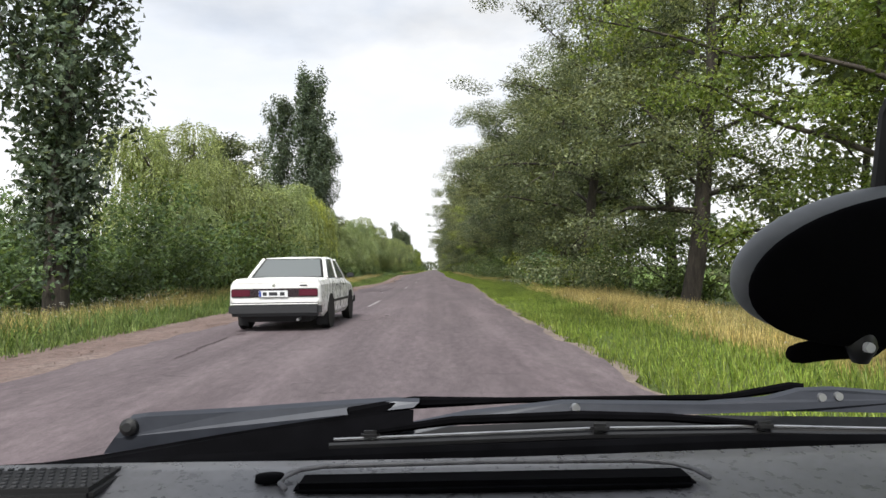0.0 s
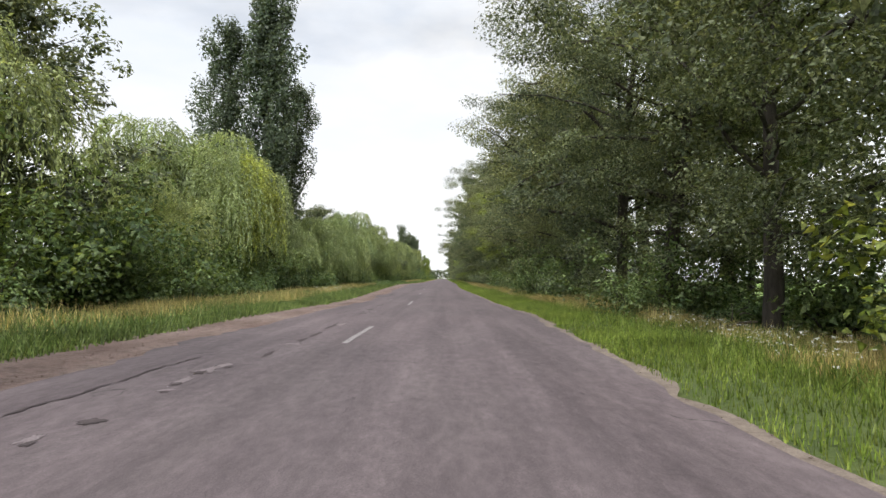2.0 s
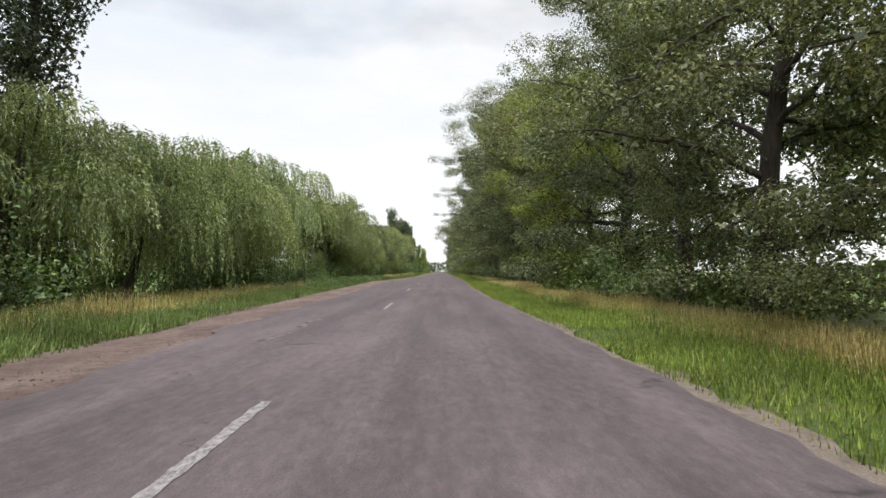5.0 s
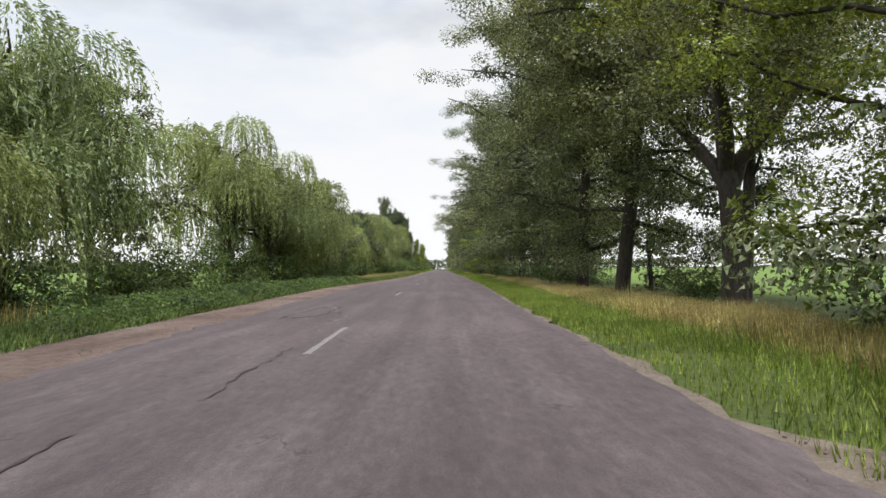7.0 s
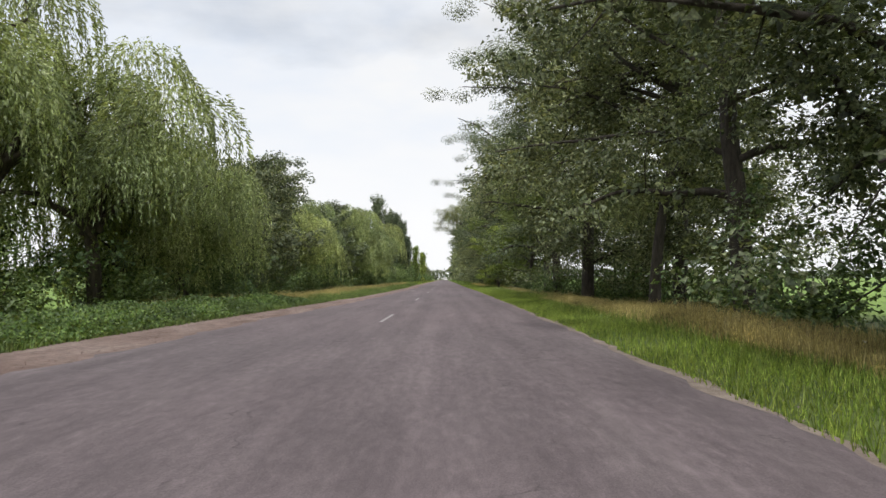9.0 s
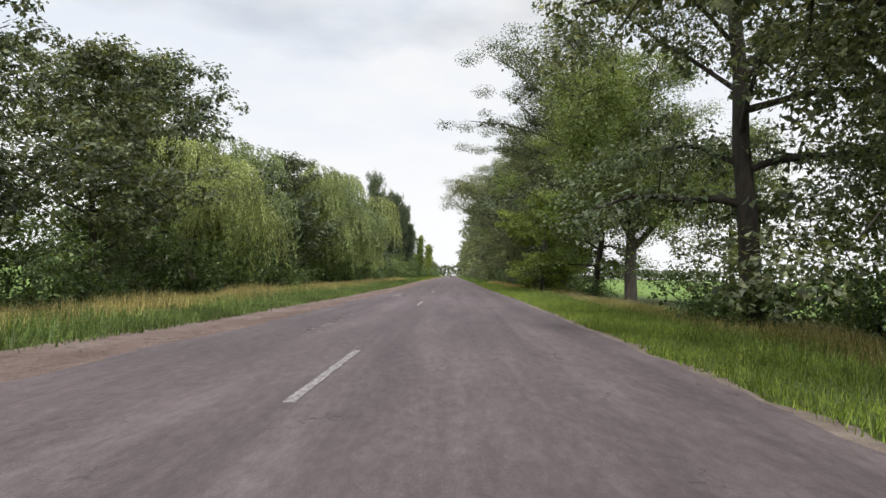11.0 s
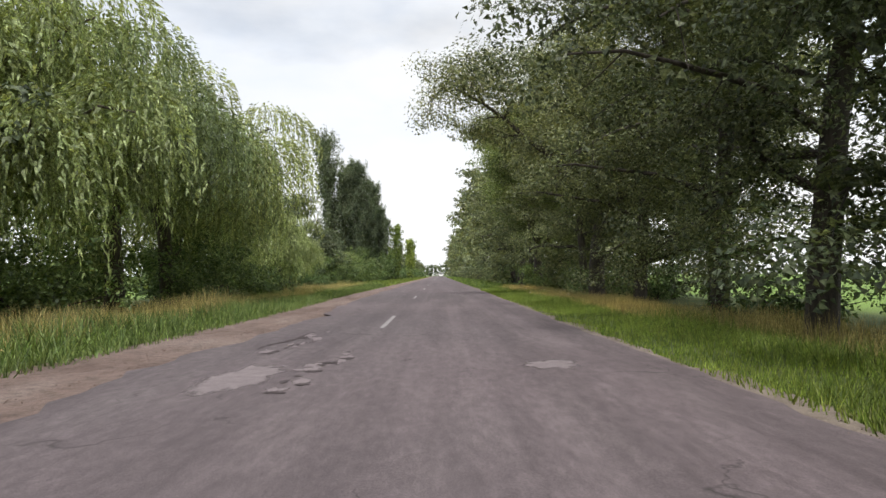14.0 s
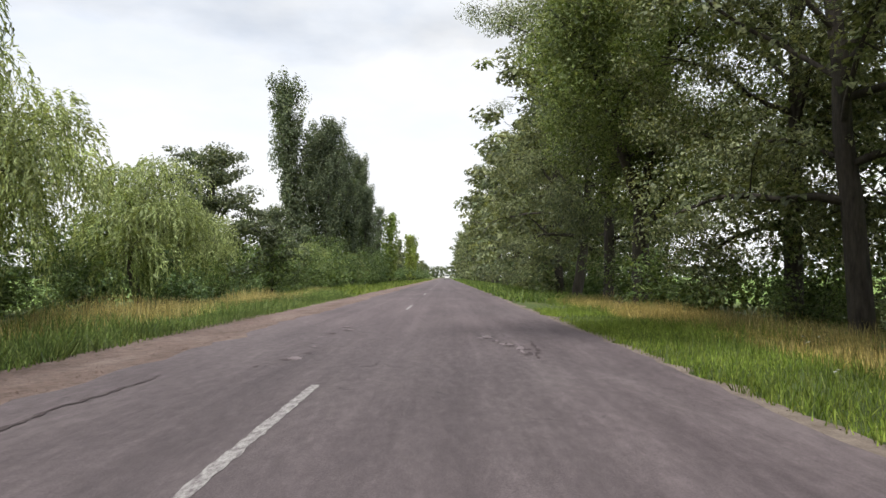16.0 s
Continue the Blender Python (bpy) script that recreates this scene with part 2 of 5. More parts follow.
def paint_material():
    s = Shader("worn_road_paint")
    chips = s.noise(24.0, 8.0, 0.78, (1.0, 0.35, 1.0))
    s.colour(s.ramp(chips, (0.40, (0.14, 0.118, 0.128)), (0.52, (0.30, 0.28, 0.28)), (0.70, (0.52, 0.50, 0.49)))).rough(0.8)
    return s.mat


ROAD_PAINT = paint_material()


def patch_material(name, low, high, ragged=False):
    """Worn asphalt or grit; ragged: thins out towards the rim, where the old surface shows through."""
    s = Shader(name)
    fine = s.noise(60.0, 3.0, 0.7)
    worn = s.noise(4.2, 8.0, 0.7)
    c = s.mix(1.0, s.ramp(worn, (0.3, low), (0.7, high)), s.ramp(fine, (0.3, 0.7), (0.7, 1.3)), "MULTIPLY")
    s.colour(c).rough(0.9, 0.0, 0.3).bump(fine, 0.5, 0.015)
    if ragged:
        core = s.add("ShaderNodeAttribute")
        core.attribute_name = "core"
        worn_away = s.maths("ADD", core.outputs["Fac"], s.maths("MULTIPLY", s.maths("SUBTRACT", s.noise(13.0, 6.0, 0.75), 0.5), 1.5))
        clear = s.add("ShaderNodeBsdfTransparent")
        both = s.add("ShaderNodeMixShader")
        s.link(s.ramp(worn_away, (0.22, 0.0), (0.62, 1.0)), both.inputs[0])
        s.link(clear.outputs[0], both.inputs[1])
        s.link(s.bsdf.outputs[0], both.inputs[2])
        s.link(both.outputs[0], s.out.inputs["Surface"])
    return s.mat


PALE_PATCH = patch_material("pale_asphalt_patch", (0.168, 0.136, 0.146), (0.250, 0.211, 0.219), True)
SAND = patch_material("sandy_grit", (0.14, 0.108, 0.090), (0.285, 0.235, 0.20))
DARK_PATCH = patch_material("dark_asphalt_patch", (0.104, 0.084, 0.092), (0.155, 0.128, 0.138), True)
CRACK_AND_SHADE = patch_material("pothole_floor", (0.050, 0.039, 0.041), (0.105, 0.083, 0.087), True)

# ---- building helpers ----
def part(name, bm, material, parent=None, label="", smooth=False):
    """Links a bmesh as one mesh object, under a thing or a part."""
    me = bpy.data.meshes.new(name)
    bm.to_mesh(me)
    bm.free()
    me.materials.append(material)
    if smooth:
        me.polygons.foreach_set("use_smooth", [True] * len(me.polygons))
    ob = new(name, me)
    ob.parent = parent
    return tagged(ob, label)


def raw_mesh(name, verts, loops, sides, material, parent=None, label=""):
    """One mesh object from arrays, all faces with the same number of sides."""
    me = bpy.data.meshes.new(name)
    verts, loops = np.asarray(verts, np.float32), np.asarray(loops, np.int32).ravel()
    count = len(loops) // sides
    me.vertices.add(len(verts))
    me.vertices.foreach_set("co", verts.ravel())
    me.loops.add(len(loops))
    me.loops.foreach_set("vertex_index", loops)
    me.polygons.add(count)
    me.polygons.foreach_set("loop_start", np.arange(count, dtype=np.int32) * sides)
    me.update(calc_edges=True)
    me.materials.append(material)
    ob = new(name, me)
    ob.parent = parent
    return tagged(ob, label)


def unit(v):
    return v / (np.linalg.norm(v, axis=-1, keepdims=True) + 1e-9)


def leaf_arrays(rng, at, length, width, way=None, spread=1.0, face=None):
    """A pointed leaf for every place: two base corners and a tip. way: how it hangs; face: which way its upper side turns."""
    n = len(at)
    if face is not None:
        up = unit(face + 0.55 * rng.normal(size=(n, 3)))
        d = unit(np.cross(up, rng.normal(size=(n, 3))))
        s = np.cross(up, d)
    else:
        d = unit(way + spread * rng.normal(size=(n, 3))) if way is not None else unit(rng.normal(size=(n, 3)))
        s = unit(np.cross(d, rng.normal(size=(n, 3))))
    k = rng.uniform(0.6, 1.35, (n, 1))
    l, w = length * k / 2, width * k / 2
    return np.stack([at - d * l + s * w, at - d * l * 0.7 - s * w, at + d * l], 1).reshape(-1, 3)


def clump_leaves(rng, clumps, leaves, length, width, squash, rise=0.9, fine=0):
    """Leaves in rounded clumps, their faces turned outward and up. fine: the side (-1 or 1 along x) that has more and smaller leaves."""
    near = np.array([bool(fine) and c[0] * fine > -0.4 and c[2] < 15.5 for c, _ in clumps])
    share = np.array([r**2 for _, r in clumps]) * np.where(near, 3.6, 1.0)
    counts = np.maximum(3, leaves * share / share.sum()).astype(int)
    out = [in_ball(rng, n) for n in counts]
    at = np.concatenate([c + o * r * np.array(squash) for (c, r), o, n in zip(clumps, out, counts)])
    face = unit(np.concatenate(out)) * 0.8 + np.array([0, 0, rise])
    k = np.repeat(np.where(near, 0.56, 0.8 if fine else 1.0), counts)[:, None]
    return leaf_arrays(rng, at, length * k, width * k, face=face)


def leaf_object(name, verts, material, parent, label=""):
    return raw_mesh(name, verts, np.arange(len(verts)), 3, material, parent, label)


class Wood:
    """Tapered tubes, gathered into one mesh."""

    def __init__(self):
        self.v, self.f, self.n = [], [], 0

    def tube(self, pts, radii, sides=6):
        pts = np.asarray(pts, float)
        way = unit(np.gradient(pts, axis=0))
        ref = np.array([0.31, 0.95, 0.05])
        a = unit(np.cross(way, ref))
        b = np.cross(way, a)
        turn = np.linspace(0, 2 * np.pi, sides, endpoint=False)
        ring = a[:, None] * np.cos(turn)[None, :, None] + b[:, None] * np.sin(turn)[None, :, None]
        self.v.append((pts[:, None] + ring * np.asarray(radii)[:, None, None]).reshape(-1, 3))
        i, j = np.meshgrid(np.arange(len(pts) - 1), np.arange(sides), indexing="ij")
        k = (j + 1) % sides
        q = np.stack([i * sides + j, i * sides + k, (i + 1) * sides + k, (i + 1) * sides + j], -1).reshape(-1, 4)
        self.f.append(q + self.n)
        self.n += len(pts) * sides

    def object(self, name, material, parent, label=""):
        ob = raw_mesh(name, np.concatenate(self.v), np.concatenate(self.f), 4, material, parent, label)
        ob.data.polygons.foreach_set("use_smooth", [True] * len(ob.data.polygons))
        return ob


def arc(start, way, length, droop, rng, steps=6, wobble=0.05):
    """A bough that starts along way and bends down (droop > 0) or up."""
    p, d, pts = np.array(start, float), unit(np.array(way, float)), [np.array(start, float)]
    for _ in range(steps):
        d = unit(d + np.array([0, 0, -droop / steps]) + rng.normal(size=3) * wobble)
        p = p + d * length / steps
        pts.append(p)
    return np.array(pts)


def in_ball(rng, n):
    return unit(rng.normal(size=(n, 3))) * rng.random((n, 1)) ** (1 / 2.2)


# ---- trees ----
def broadleaf(name, seed, height, spread, base, leaves, length, leaf_mat, label, category="tree", boughs=26, over=0, fine=0, open_side=0.0):
    """A tall roadside tree: leaning trunk, forked limbs, leaf clumps at their ends with gaps between. over: long limbs towards -x; open_side: how much farther the crown reaches towards -x."""
    rng = np.random.default_rng(seed)
    thing = tagged(new(name), label, category, "roadside trees")
    wood, clumps, core = Wood(), [], []
    trunk = arc((0, 0, -0.1), (rng.normal() * 0.05, rng.normal() * 0.05, 1), height * 0.93, 0, rng, 10, 0.05)
    wood.tube(trunk, np.linspace(0.30, 0.05, 11) * height / 16, 9)

    def limb_with_clumps(at, way, reach, droop, r, first=2, size=1.0):
        limb = arc(at, way, reach, droop, rng, 6, 0.2)
        wood.tube(limb, np.linspace(r, 0.02, 7), 4)
        core.extend((limb[j], 0.12 * spread) for j in range(first, 6))
        for j in range(first, 7):
            for n in range(2):
                side = unit(rng.normal(size=3) * (1, 1, 0.5))
                twig = arc(limb[j], side + 0.4 * unit(limb[j] - limb[j - 1]), rng.uniform(0.7, 1.7) * spread / 5, 0.2, rng, 2, 0.15)
                if n and j % 2:
                    wood.tube(twig, np.linspace(0.022, 0.006, 3), 3)
                if rng.random() < (0.85 if n == 0 else 0.28):
                    clumps.append((twig[-1], rng.uniform(0.5, 1.0) * size * spread / 5))
                if rng.random() < 0.12:
                    clumps.append((twig[1] + rng.normal(size=3) * 0.3, rng.uniform(0.35, 0.6) * size * spread / 5))

    for k in range(boughs):
        f = base / height + (0.93 - base / height) * ((k + rng.random()) / boughs) ** 0.9
        at = np.array([np.interp(f * 10, range(11), trunk[:, c]) for c in range(3)])
        g = (f - base / height) / (1 - base / height)
        reach = spread * (0.55 + 1.35 * g) if g < 0.33 else spread * (1.08 - 0.95 * (g - 0.33) ** 1.3)
        reach *= rng.uniform(0.68, 1.15)
        turn = k * 2.4 + rng.normal() * 0.35
        reach *= 1 + open_side * max(0.0, -math.cos(turn))
        limb_with_clumps(at, (math.cos(turn), math.sin(turn), 0.45 + 0.85 * g), reach, 0.75 - 0.6 * g, 0.11 * (1 - 0.7 * g) * height / 16)
    for k in range(over):
        at = np.array([np.interp((0.58 + 0.34 * k / over) * 10, range(11), trunk[:, c]) for c in range(3)])
        limb_with_clumps(at, (-1, rng.normal() * 0.35, 0.55), rng.uniform(6.0, 8.4), 0.5, 0.12, 3, 1.0)
    clumps += [(trunk[-1] + rng.normal(size=3) * 0.5, 0.8) for _ in range(6)]
    wood.object("trunk", BARK, thing, "dark furrowed trunk and limbs")
    outer = clump_leaves(rng, clumps, leaves, length, length * 0.7, (1.2, 1.2, 0.6), fine=fine)
    inner = clump_leaves(rng, core, leaves * 0.12, max(0.2, length * 0.8), max(0.16, length * 0.6), (1.0, 1.0, 0.7))
    leaf_object("crown", np.concatenate([outer, inner]), leaf_mat, thing)
    return thing


def forked_tree(name, seed, height, spread, fork, leaves, length, leaf_mat, label, reach_left=0.0, twiggy=2):
    """An old open tree: a thick trunk that divides into heavy crooked limbs, with leaf masses at their ends and sky between."""
    rng = np.random.default_rng(seed)
    thing = tagged(new(name), label, "tree", "roadside trees")
    trunk_wood, clumps = Wood(), []
    trunk = arc((0, 0, -0.15), (0, 0, 1), fork, 0, rng, 6, 0.06)
    trunk_wood.tube(trunk, np.linspace(0.44, 0.33, 7) * height / 15, 10)
    trunk_wood.object("trunk", BARK, thing, "thick dark furrowed trunk")

    def twigs(line, first, size):
        for j in range(first, len(line)):
            for _ in range(twiggy):
                side = unit(rng.normal(size=3) * (1, 1, 0.6)) + 0.5 * unit(line[j] - line[j - 1])
                twig = arc(line[j], side, rng.uniform(0.5, 1.5) * spread / 5, 0.15, rng, 2, 0.2)
                limb_wood.tube(twig, np.linspace(0.02, 0.006, 3), 3)
                clumps.append((twig[-1], rng.uniform(0.45, 1.05) * size * spread / 6))

    for k in range(5):
        limb_wood = Wood()
        turn = (k - 2) * 0.95 if reach_left else k * 2.4 + rng.normal() * 0.25
        out = 0.25 if k == 4 else rng.uniform(0.6, 1.15)
        if reach_left and k == 0:
            turn, out = math.pi + 0.15, 0.85 + reach_left
        rise = 1.35 if k else 1.5
        long = (height - fork) * rng.uniform(0.9, 1.1) * (0.8 if reach_left and k == 0 else 1.0)
        limb = arc(trunk[-1 - k % 2], (math.cos(turn) * out, math.sin(turn) * out, rise), long, 0.5 if k != 4 else 0.0, rng, 9, 0.12)
        if reach_left and k == 0:
            s = np.linspace(0, 1, 10)[:, None]
            bow = np.array([[-3.0, -0.3, fork + 5.2]]), np.array([[-8.0, -1.2, fork + 6.4]])
            limb = (1 - s) ** 2 * trunk[-1] + 2 * s * (1 - s) * bow[0] + s**2 * bow[1] + rng.normal(size=(10, 3)) * 0.12 * s
        limb_wood.tube(limb, np.linspace(0.24, 0.035, 10) * height / 15, 7)
        for j in range(3, 10):
            for n in range(2):
                along = unit(limb[j] - limb[j - 1])
                way = along * 0.5 + unit(rng.normal(size=3) * (1, 1, 0.55))
                sub = arc(limb[j], way, rng.uniform(0.35, 0.6) * spread * (1.15 - 0.06 * j) * (0.6 if reach_left and k == 0 else 1.0), 0.3, rng, 5, 0.2)
                limb_wood.tube(sub, np.linspace(0.075, 0.015, 6) * height / 15, 5)
                twigs(sub, 2, 1.0)
        twigs(limb, 7, 1.0)
        limb_wood.object("limb", BARK, thing, "heavy crooked limb")
    if reach_left:
        # nothing hangs low over the road
        clumps = [(c, r) for c, r in clumps if c[0] > -3.0 or c[2] > fork + 3.6]
    leaf_object("crown", clump_leaves(rng, clumps, leaves, length, length * 0.66, (1.25, 1.25, 0.6)), leaf_mat, thing)
    return thing


def willow(name, seed, height, spread, strands, leaf_mat, label, length=0.39, low=0.5, yellow=None, domes=16, ragged=0.0):
    """A weeping willow: forked trunk, arching boughs, and umbrellas of hanging strands with narrow leaves."""
    rng = np.random.default_rng(seed)
    thing = tagged(new(name), label, "tree", "roadside trees")
    wood, heads = Wood(), []
    trunk = arc((0, 0, -0.1), (rng.normal() * 0.12, rng.normal() * 0.12, 1), height * 0.34, 0, rng, 5, 0.08)
    wood.tube(trunk, np.linspace(0.34, 0.24, 6) * height / 10, 9)
    for k in range(domes):
        f = (k + 0.5) / domes
        turn = k * 2.4 + rng.normal() * 0.4
        r = spread * math.sqrt(f) * rng.uniform(0.66 - 0.2 * ragged, 1.0)
        z = height * (0.98 - 0.46 * f ** 1.3) * rng.uniform(0.80 - 0.15 * ragged, 1.05)
        head = np.array([r * math.cos(turn), r * math.sin(turn), z - 0.5])
        mid = (trunk[-1] + head) / 2 + np.array([0, 0, 0.13 * height])
        mid[:2] *= 0.8
        s = np.linspace(0, 1, 7)[:, None]
        limb = (1 - s) ** 2 * trunk[-1] + 2 * s * (1 - s) * mid + s**2 * head + rng.normal(size=(7, 3)) * (0.08 + 0.1 * ragged)
        bough = Wood()
        bough.tube(limb, np.linspace(0.14 + 0.04 * ragged, 0.03, 7) * height / 10, 5)
        bough.object("bough", WILLOW_BARK, thing)
        heads.append((head, rng.uniform(0.22, 0.48 - 0.08 * ragged) * spread))
        if k % 2 and ragged < 0.5:
            heads.append((limb[4], rng.uniform(0.2, 0.32) * spread))
        if k % 3 == 0:
            # a bare twig above the leaves
            spur = Wood()
            spur.tube(arc(limb[5], unit(limb[5] - limb[3]) + (0, 0, 0.7), rng.uniform(0.7, 1.4), 0.1, rng, 4, 0.2), np.linspace(0.03, 0.006, 5), 4)
            spur.object("dead_twig", WILLOW_BARK, thing)
    wood.object("trunk", WILLOW_BARK, thing, "grey-brown willow trunk")
    share = np.array([r for _, r in heads])
    counts = (strands * share / share.sum()).astype(int)
    out, ways, sizes = [], [], []
    for (head, size), count in zip(heads, counts):
        long = rng.uniform(0.4, 1.0) * (1 - 0.15 * ragged)
        for _ in range(int(count * (1.35 if head[0] > -0.8 else 0.8))):
            turn, rr = rng.uniform(0, 2 * math.pi), math.sqrt(rng.random())
            o = np.array([math.cos(turn), math.sin(turn), 0.0])
            lump = 1 + 0.22 * math.sin(turn * 3 + head[0] * 5)
            top = head + o * rr * size * lump + np.array([0, 0, size * 0.55 * math.sqrt(max(0.0, 1 - rr * rr)) + rng.normal() * 0.12])
            fall = min((0.25 + 0.75 * rr) * long * rng.uniform(0.55, 1.1) * height * 0.52, top[2] - low * rng.uniform(0.3, 1.7))
            fall = max(0.6, fall)
            small = 0.62 if top[0] > -0.8 else 1.0
            n = max(4, int(fall / (length * small * 0.40)))
            q = np.linspace(0, 1, n)[:, None]
            line = top + o * (0.30 * rr + 0.06) * (1 - (1 - q) ** 2) * min(fall, 1.6) - np.array([0, 0, 1.0]) * (0.25 * q + 0.75 * q**1.25) * fall
            sway = rng.normal(size=2) * 0.05
            line[:, :2] += sway * q * fall
            out.append(line + rng.normal(size=(n, 3)) * 0.045)
            sizes.append(np.full((n, 1), small))
            ways.append(np.concatenate([np.repeat(o[None, :2], n, 0) * (1 - q) * 0.9, -0.25 - q], 1))
    at, way = np.concatenate(out), np.concatenate(ways)
    k = np.concatenate(sizes)
    verts = leaf_arrays(rng, at, length * k, length * 0.29 * k, unit(way), 0.32)
    if yellow:
        pick = np.repeat(np.linalg.norm(at[:, :2] - np.array(yellow[:2]), axis=1) < yellow[2], 3)
        leaf_object("yellowed_bough", verts[pick], YELLOW_LEAF, thing, "yellowed hanging bough")
        verts = verts[~pick]
    leaf_object("crown", verts, leaf_mat, thing)
    return thing


def poplar(name, seed, height, radius, leaves, length, label, leaf_mat=None):
    """A Lombardy poplar: upright limbs close to the stem, narrow ragged crown."""
    rng = np.random.default_rng(seed)
    thing = tagged(new(name), label, "tree", "roadside trees")
    wood, clumps = Wood(), []
    trunk = arc((0, 0, -0.1), (0, 0, 1), height * 0.97, 0, rng, 10, 0.02)
    wood.tube(trunk, np.linspace(0.36, 0.03, 11) * height / 22, 8)
    for k in range(58):
        f = 0.05 + 0.9 * (k + rng.random()) / 58
        at = np.array([np.interp(f * 10, range(11), trunk[:, c]) for c in range(3)])
        girth = radius * min(1.0, (f + 0.14) / 0.4) * (1.0 if f < 0.5 else max(0.24, math.sqrt(max(0.0, 1.0 - ((f - 0.5) / 0.5) ** 2))))
        turn = k * 2.4 + rng.normal() * 0.4
        way = (math.cos(turn) * 0.55, math.sin(turn) * 0.55, 1.0)
        limb = arc(at, way, girth * rng.uniform(1.4, 2.3), -0.5, rng, 5, 0.06)
        if k % 3 == 0:
            stem = Wood()
            stem.tube(limb, np.linspace(0.07, 0.012, 6), 5)
            stem.object("limb", BARK, thing)
        for j in (1, 2, 3, 4, 5):
            clumps.append((limb[j] + rng.normal(size=3) * 0.2, rng.uniform(0.42, 0.72) * radius / 2.2))
    wood.object("trunk", BARK, thing, "straight dark trunk")
    leaf_object("crown", clump_leaves(rng, clumps, leaves, length, length * 0.85, (0.9, 0.9, 1.5), 0.4), leaf_mat or POPLAR_LEAF, thing)
    return thing


def bush(name, seed, height, spread, leaves, length, leaf_mat, label):
    rng = np.random.default_rng(seed)
    thing = tagged(new(name), label, "bush", "roadside bushes")
    wood, clumps = Wood(), []
    for k in range(14):
        turn = k * 2.4 + rng.normal() * 0.4
        way = (math.cos(turn), math.sin(turn), rng.uniform(0.5, 2.4))
        limb = arc((rng.normal() * 0.15, rng.normal() * 0.15, -0.05), way, rng.uniform(0.6, 1.05) * math.hypot(height, spread) * 0.85, 0.35, rng, 5, 0.12)
        limb[:, 2] = np.clip(limb[:, 2], -0.05, height * 0.92)
        wood.tube(limb[::2] if k % 2 else limb[:2], np.linspace(0.035, 0.008, 3 if k % 2 else 2), 3)
        for j in (1, 2, 3, 4, 5):
            clumps.append((limb[j] + rng.normal(size=3) * 0.2, rng.uniform(0.3, 0.6) * spread / 1.8))
    clumps = [(np.array([c[0], c[1], max(c[2], r * 0.7)]), r) for c, r in clumps]
    wood.object("stem", BARK, thing)
    leaf_object("foliage", clump_leaves(rng, clumps, leaves, length, length * 0.8, (1, 1, 0.8)), leaf_mat, thing)
    return thing


placed = set()


def fall_away(x):
    """How far the verges slope down from the road towards the fields."""
    return -0.42 * np.clip((x - 4.2) / 4.5, 0, 1) - 0.34 * np.clip((-8.6 - x) / 4.0, 0, 1)


def planted(thing, x, y, size=1.0, turn=0.0, tall=1.0):
    """Sets a model at its place, the first time itself and then a copy."""
    m = pose(x, y, float(fall_away(x)), 0, 0, turn) @ Matrix.Diagonal((size, size, size * tall, 1))
    if thing.name not in placed:
        placed.add(thing.name)
        thing.matrix_basis = m
        return thing
    made = copy_thing(thing, m)
    made.matrix_basis = m
    return made

# ---- ground, road and shoulders ----
CENTRE, RIGHT, LEFT, SHOULDER = -1.95, 1.78, -4.6, -6.1
ROAD_START, ROAD_END = -70.0, 900.0


def strip(name, left_edge, right_edge, z, material, label, step=0.5, far=ROAD_END, kind="structure"):
    """A long strip along y between two wavering edges."""
    ys = np.concatenate([np.arange(ROAD_START, 330, step), np.arange(330, far + 1, 4.0)])
    cols = 7
    a = np.array([left_edge(y) for y in ys])
    b = np.array([right_edge(y) for y in ys])
    f = np.linspace(0, 1, cols)
    x = a[:, None] * (1 - f) + b[:, None] * f
    zz = np.array([[z(xx, yy) for xx in row] for row, yy in zip(x, ys)])
    v = np.stack([x, np.repeat(ys[:, None], cols, 1), zz], -1).reshape(-1, 3)
    i, j = np.meshgrid(np.arange(len(ys) - 1), np.arange(cols - 1), indexing="ij")
    q = np.stack([i * cols + j, i * cols + j + 1, (i + 1) * cols + j + 1, (i + 1) * cols + j], -1).reshape(-1, 4)
    ob = raw_mesh(name, v, q, 4, material, None, label)
    return tagged(ob, kind=kind)


def waver(y, seed, size=0.25, scale=0.5):
    return size * (noise.noise((y * scale, seed, 0.3)) + 0.5 * noise.noise((y * scale * 3.7, seed, 7.3)))


# the verges swing in and out along the way: y, then how far from SHOULDER and from RIGHT
BEND_Y = (0, 24, 36, 52, 62, 80, 106, 130, 146, 165, 180, 200, 228, 250)
BEND_LEFT = (0.2, 0.25, 0.4, 0.7, 1.28, 0.7, -0.3, -1.0, -1.5, -0.7, 0.05, 0.35, 0.6, 0.1)
BEND_RIGHT = (0.2, 0.2, 0.5, 0.95, 0.45, 0.25, -0.1, 0.0, 0.35, 0.45, 0.5, 0.55, 0.35, 0.4)


def bend_left(y):
    return np.interp(y, BEND_Y, BEND_LEFT)


def bend_right(y):
    return np.interp(y, BEND_Y, BEND_RIGHT)


def right_edge(y):
    return RIGHT - 0.06 + bend_right(y) + waver(y, 3.1, 0.14, 0.25) + waver(y, 9.1, 0.10, 1.7)


def left_edge(y):
    return LEFT - 0.1 + 0.85 * bend_left(y) + waver(y, 5.7, 0.30, 0.15) + waver(y, 2.2, 0.22, 1.3) + waver(y, 7.9, 0.10, 4.0)


def grass_left(y):
    return SHOULDER + bend_left(y) + waver(y, 8.8, 0.2, 0.12) + waver(y, 4.4, 0.12, 1.1)


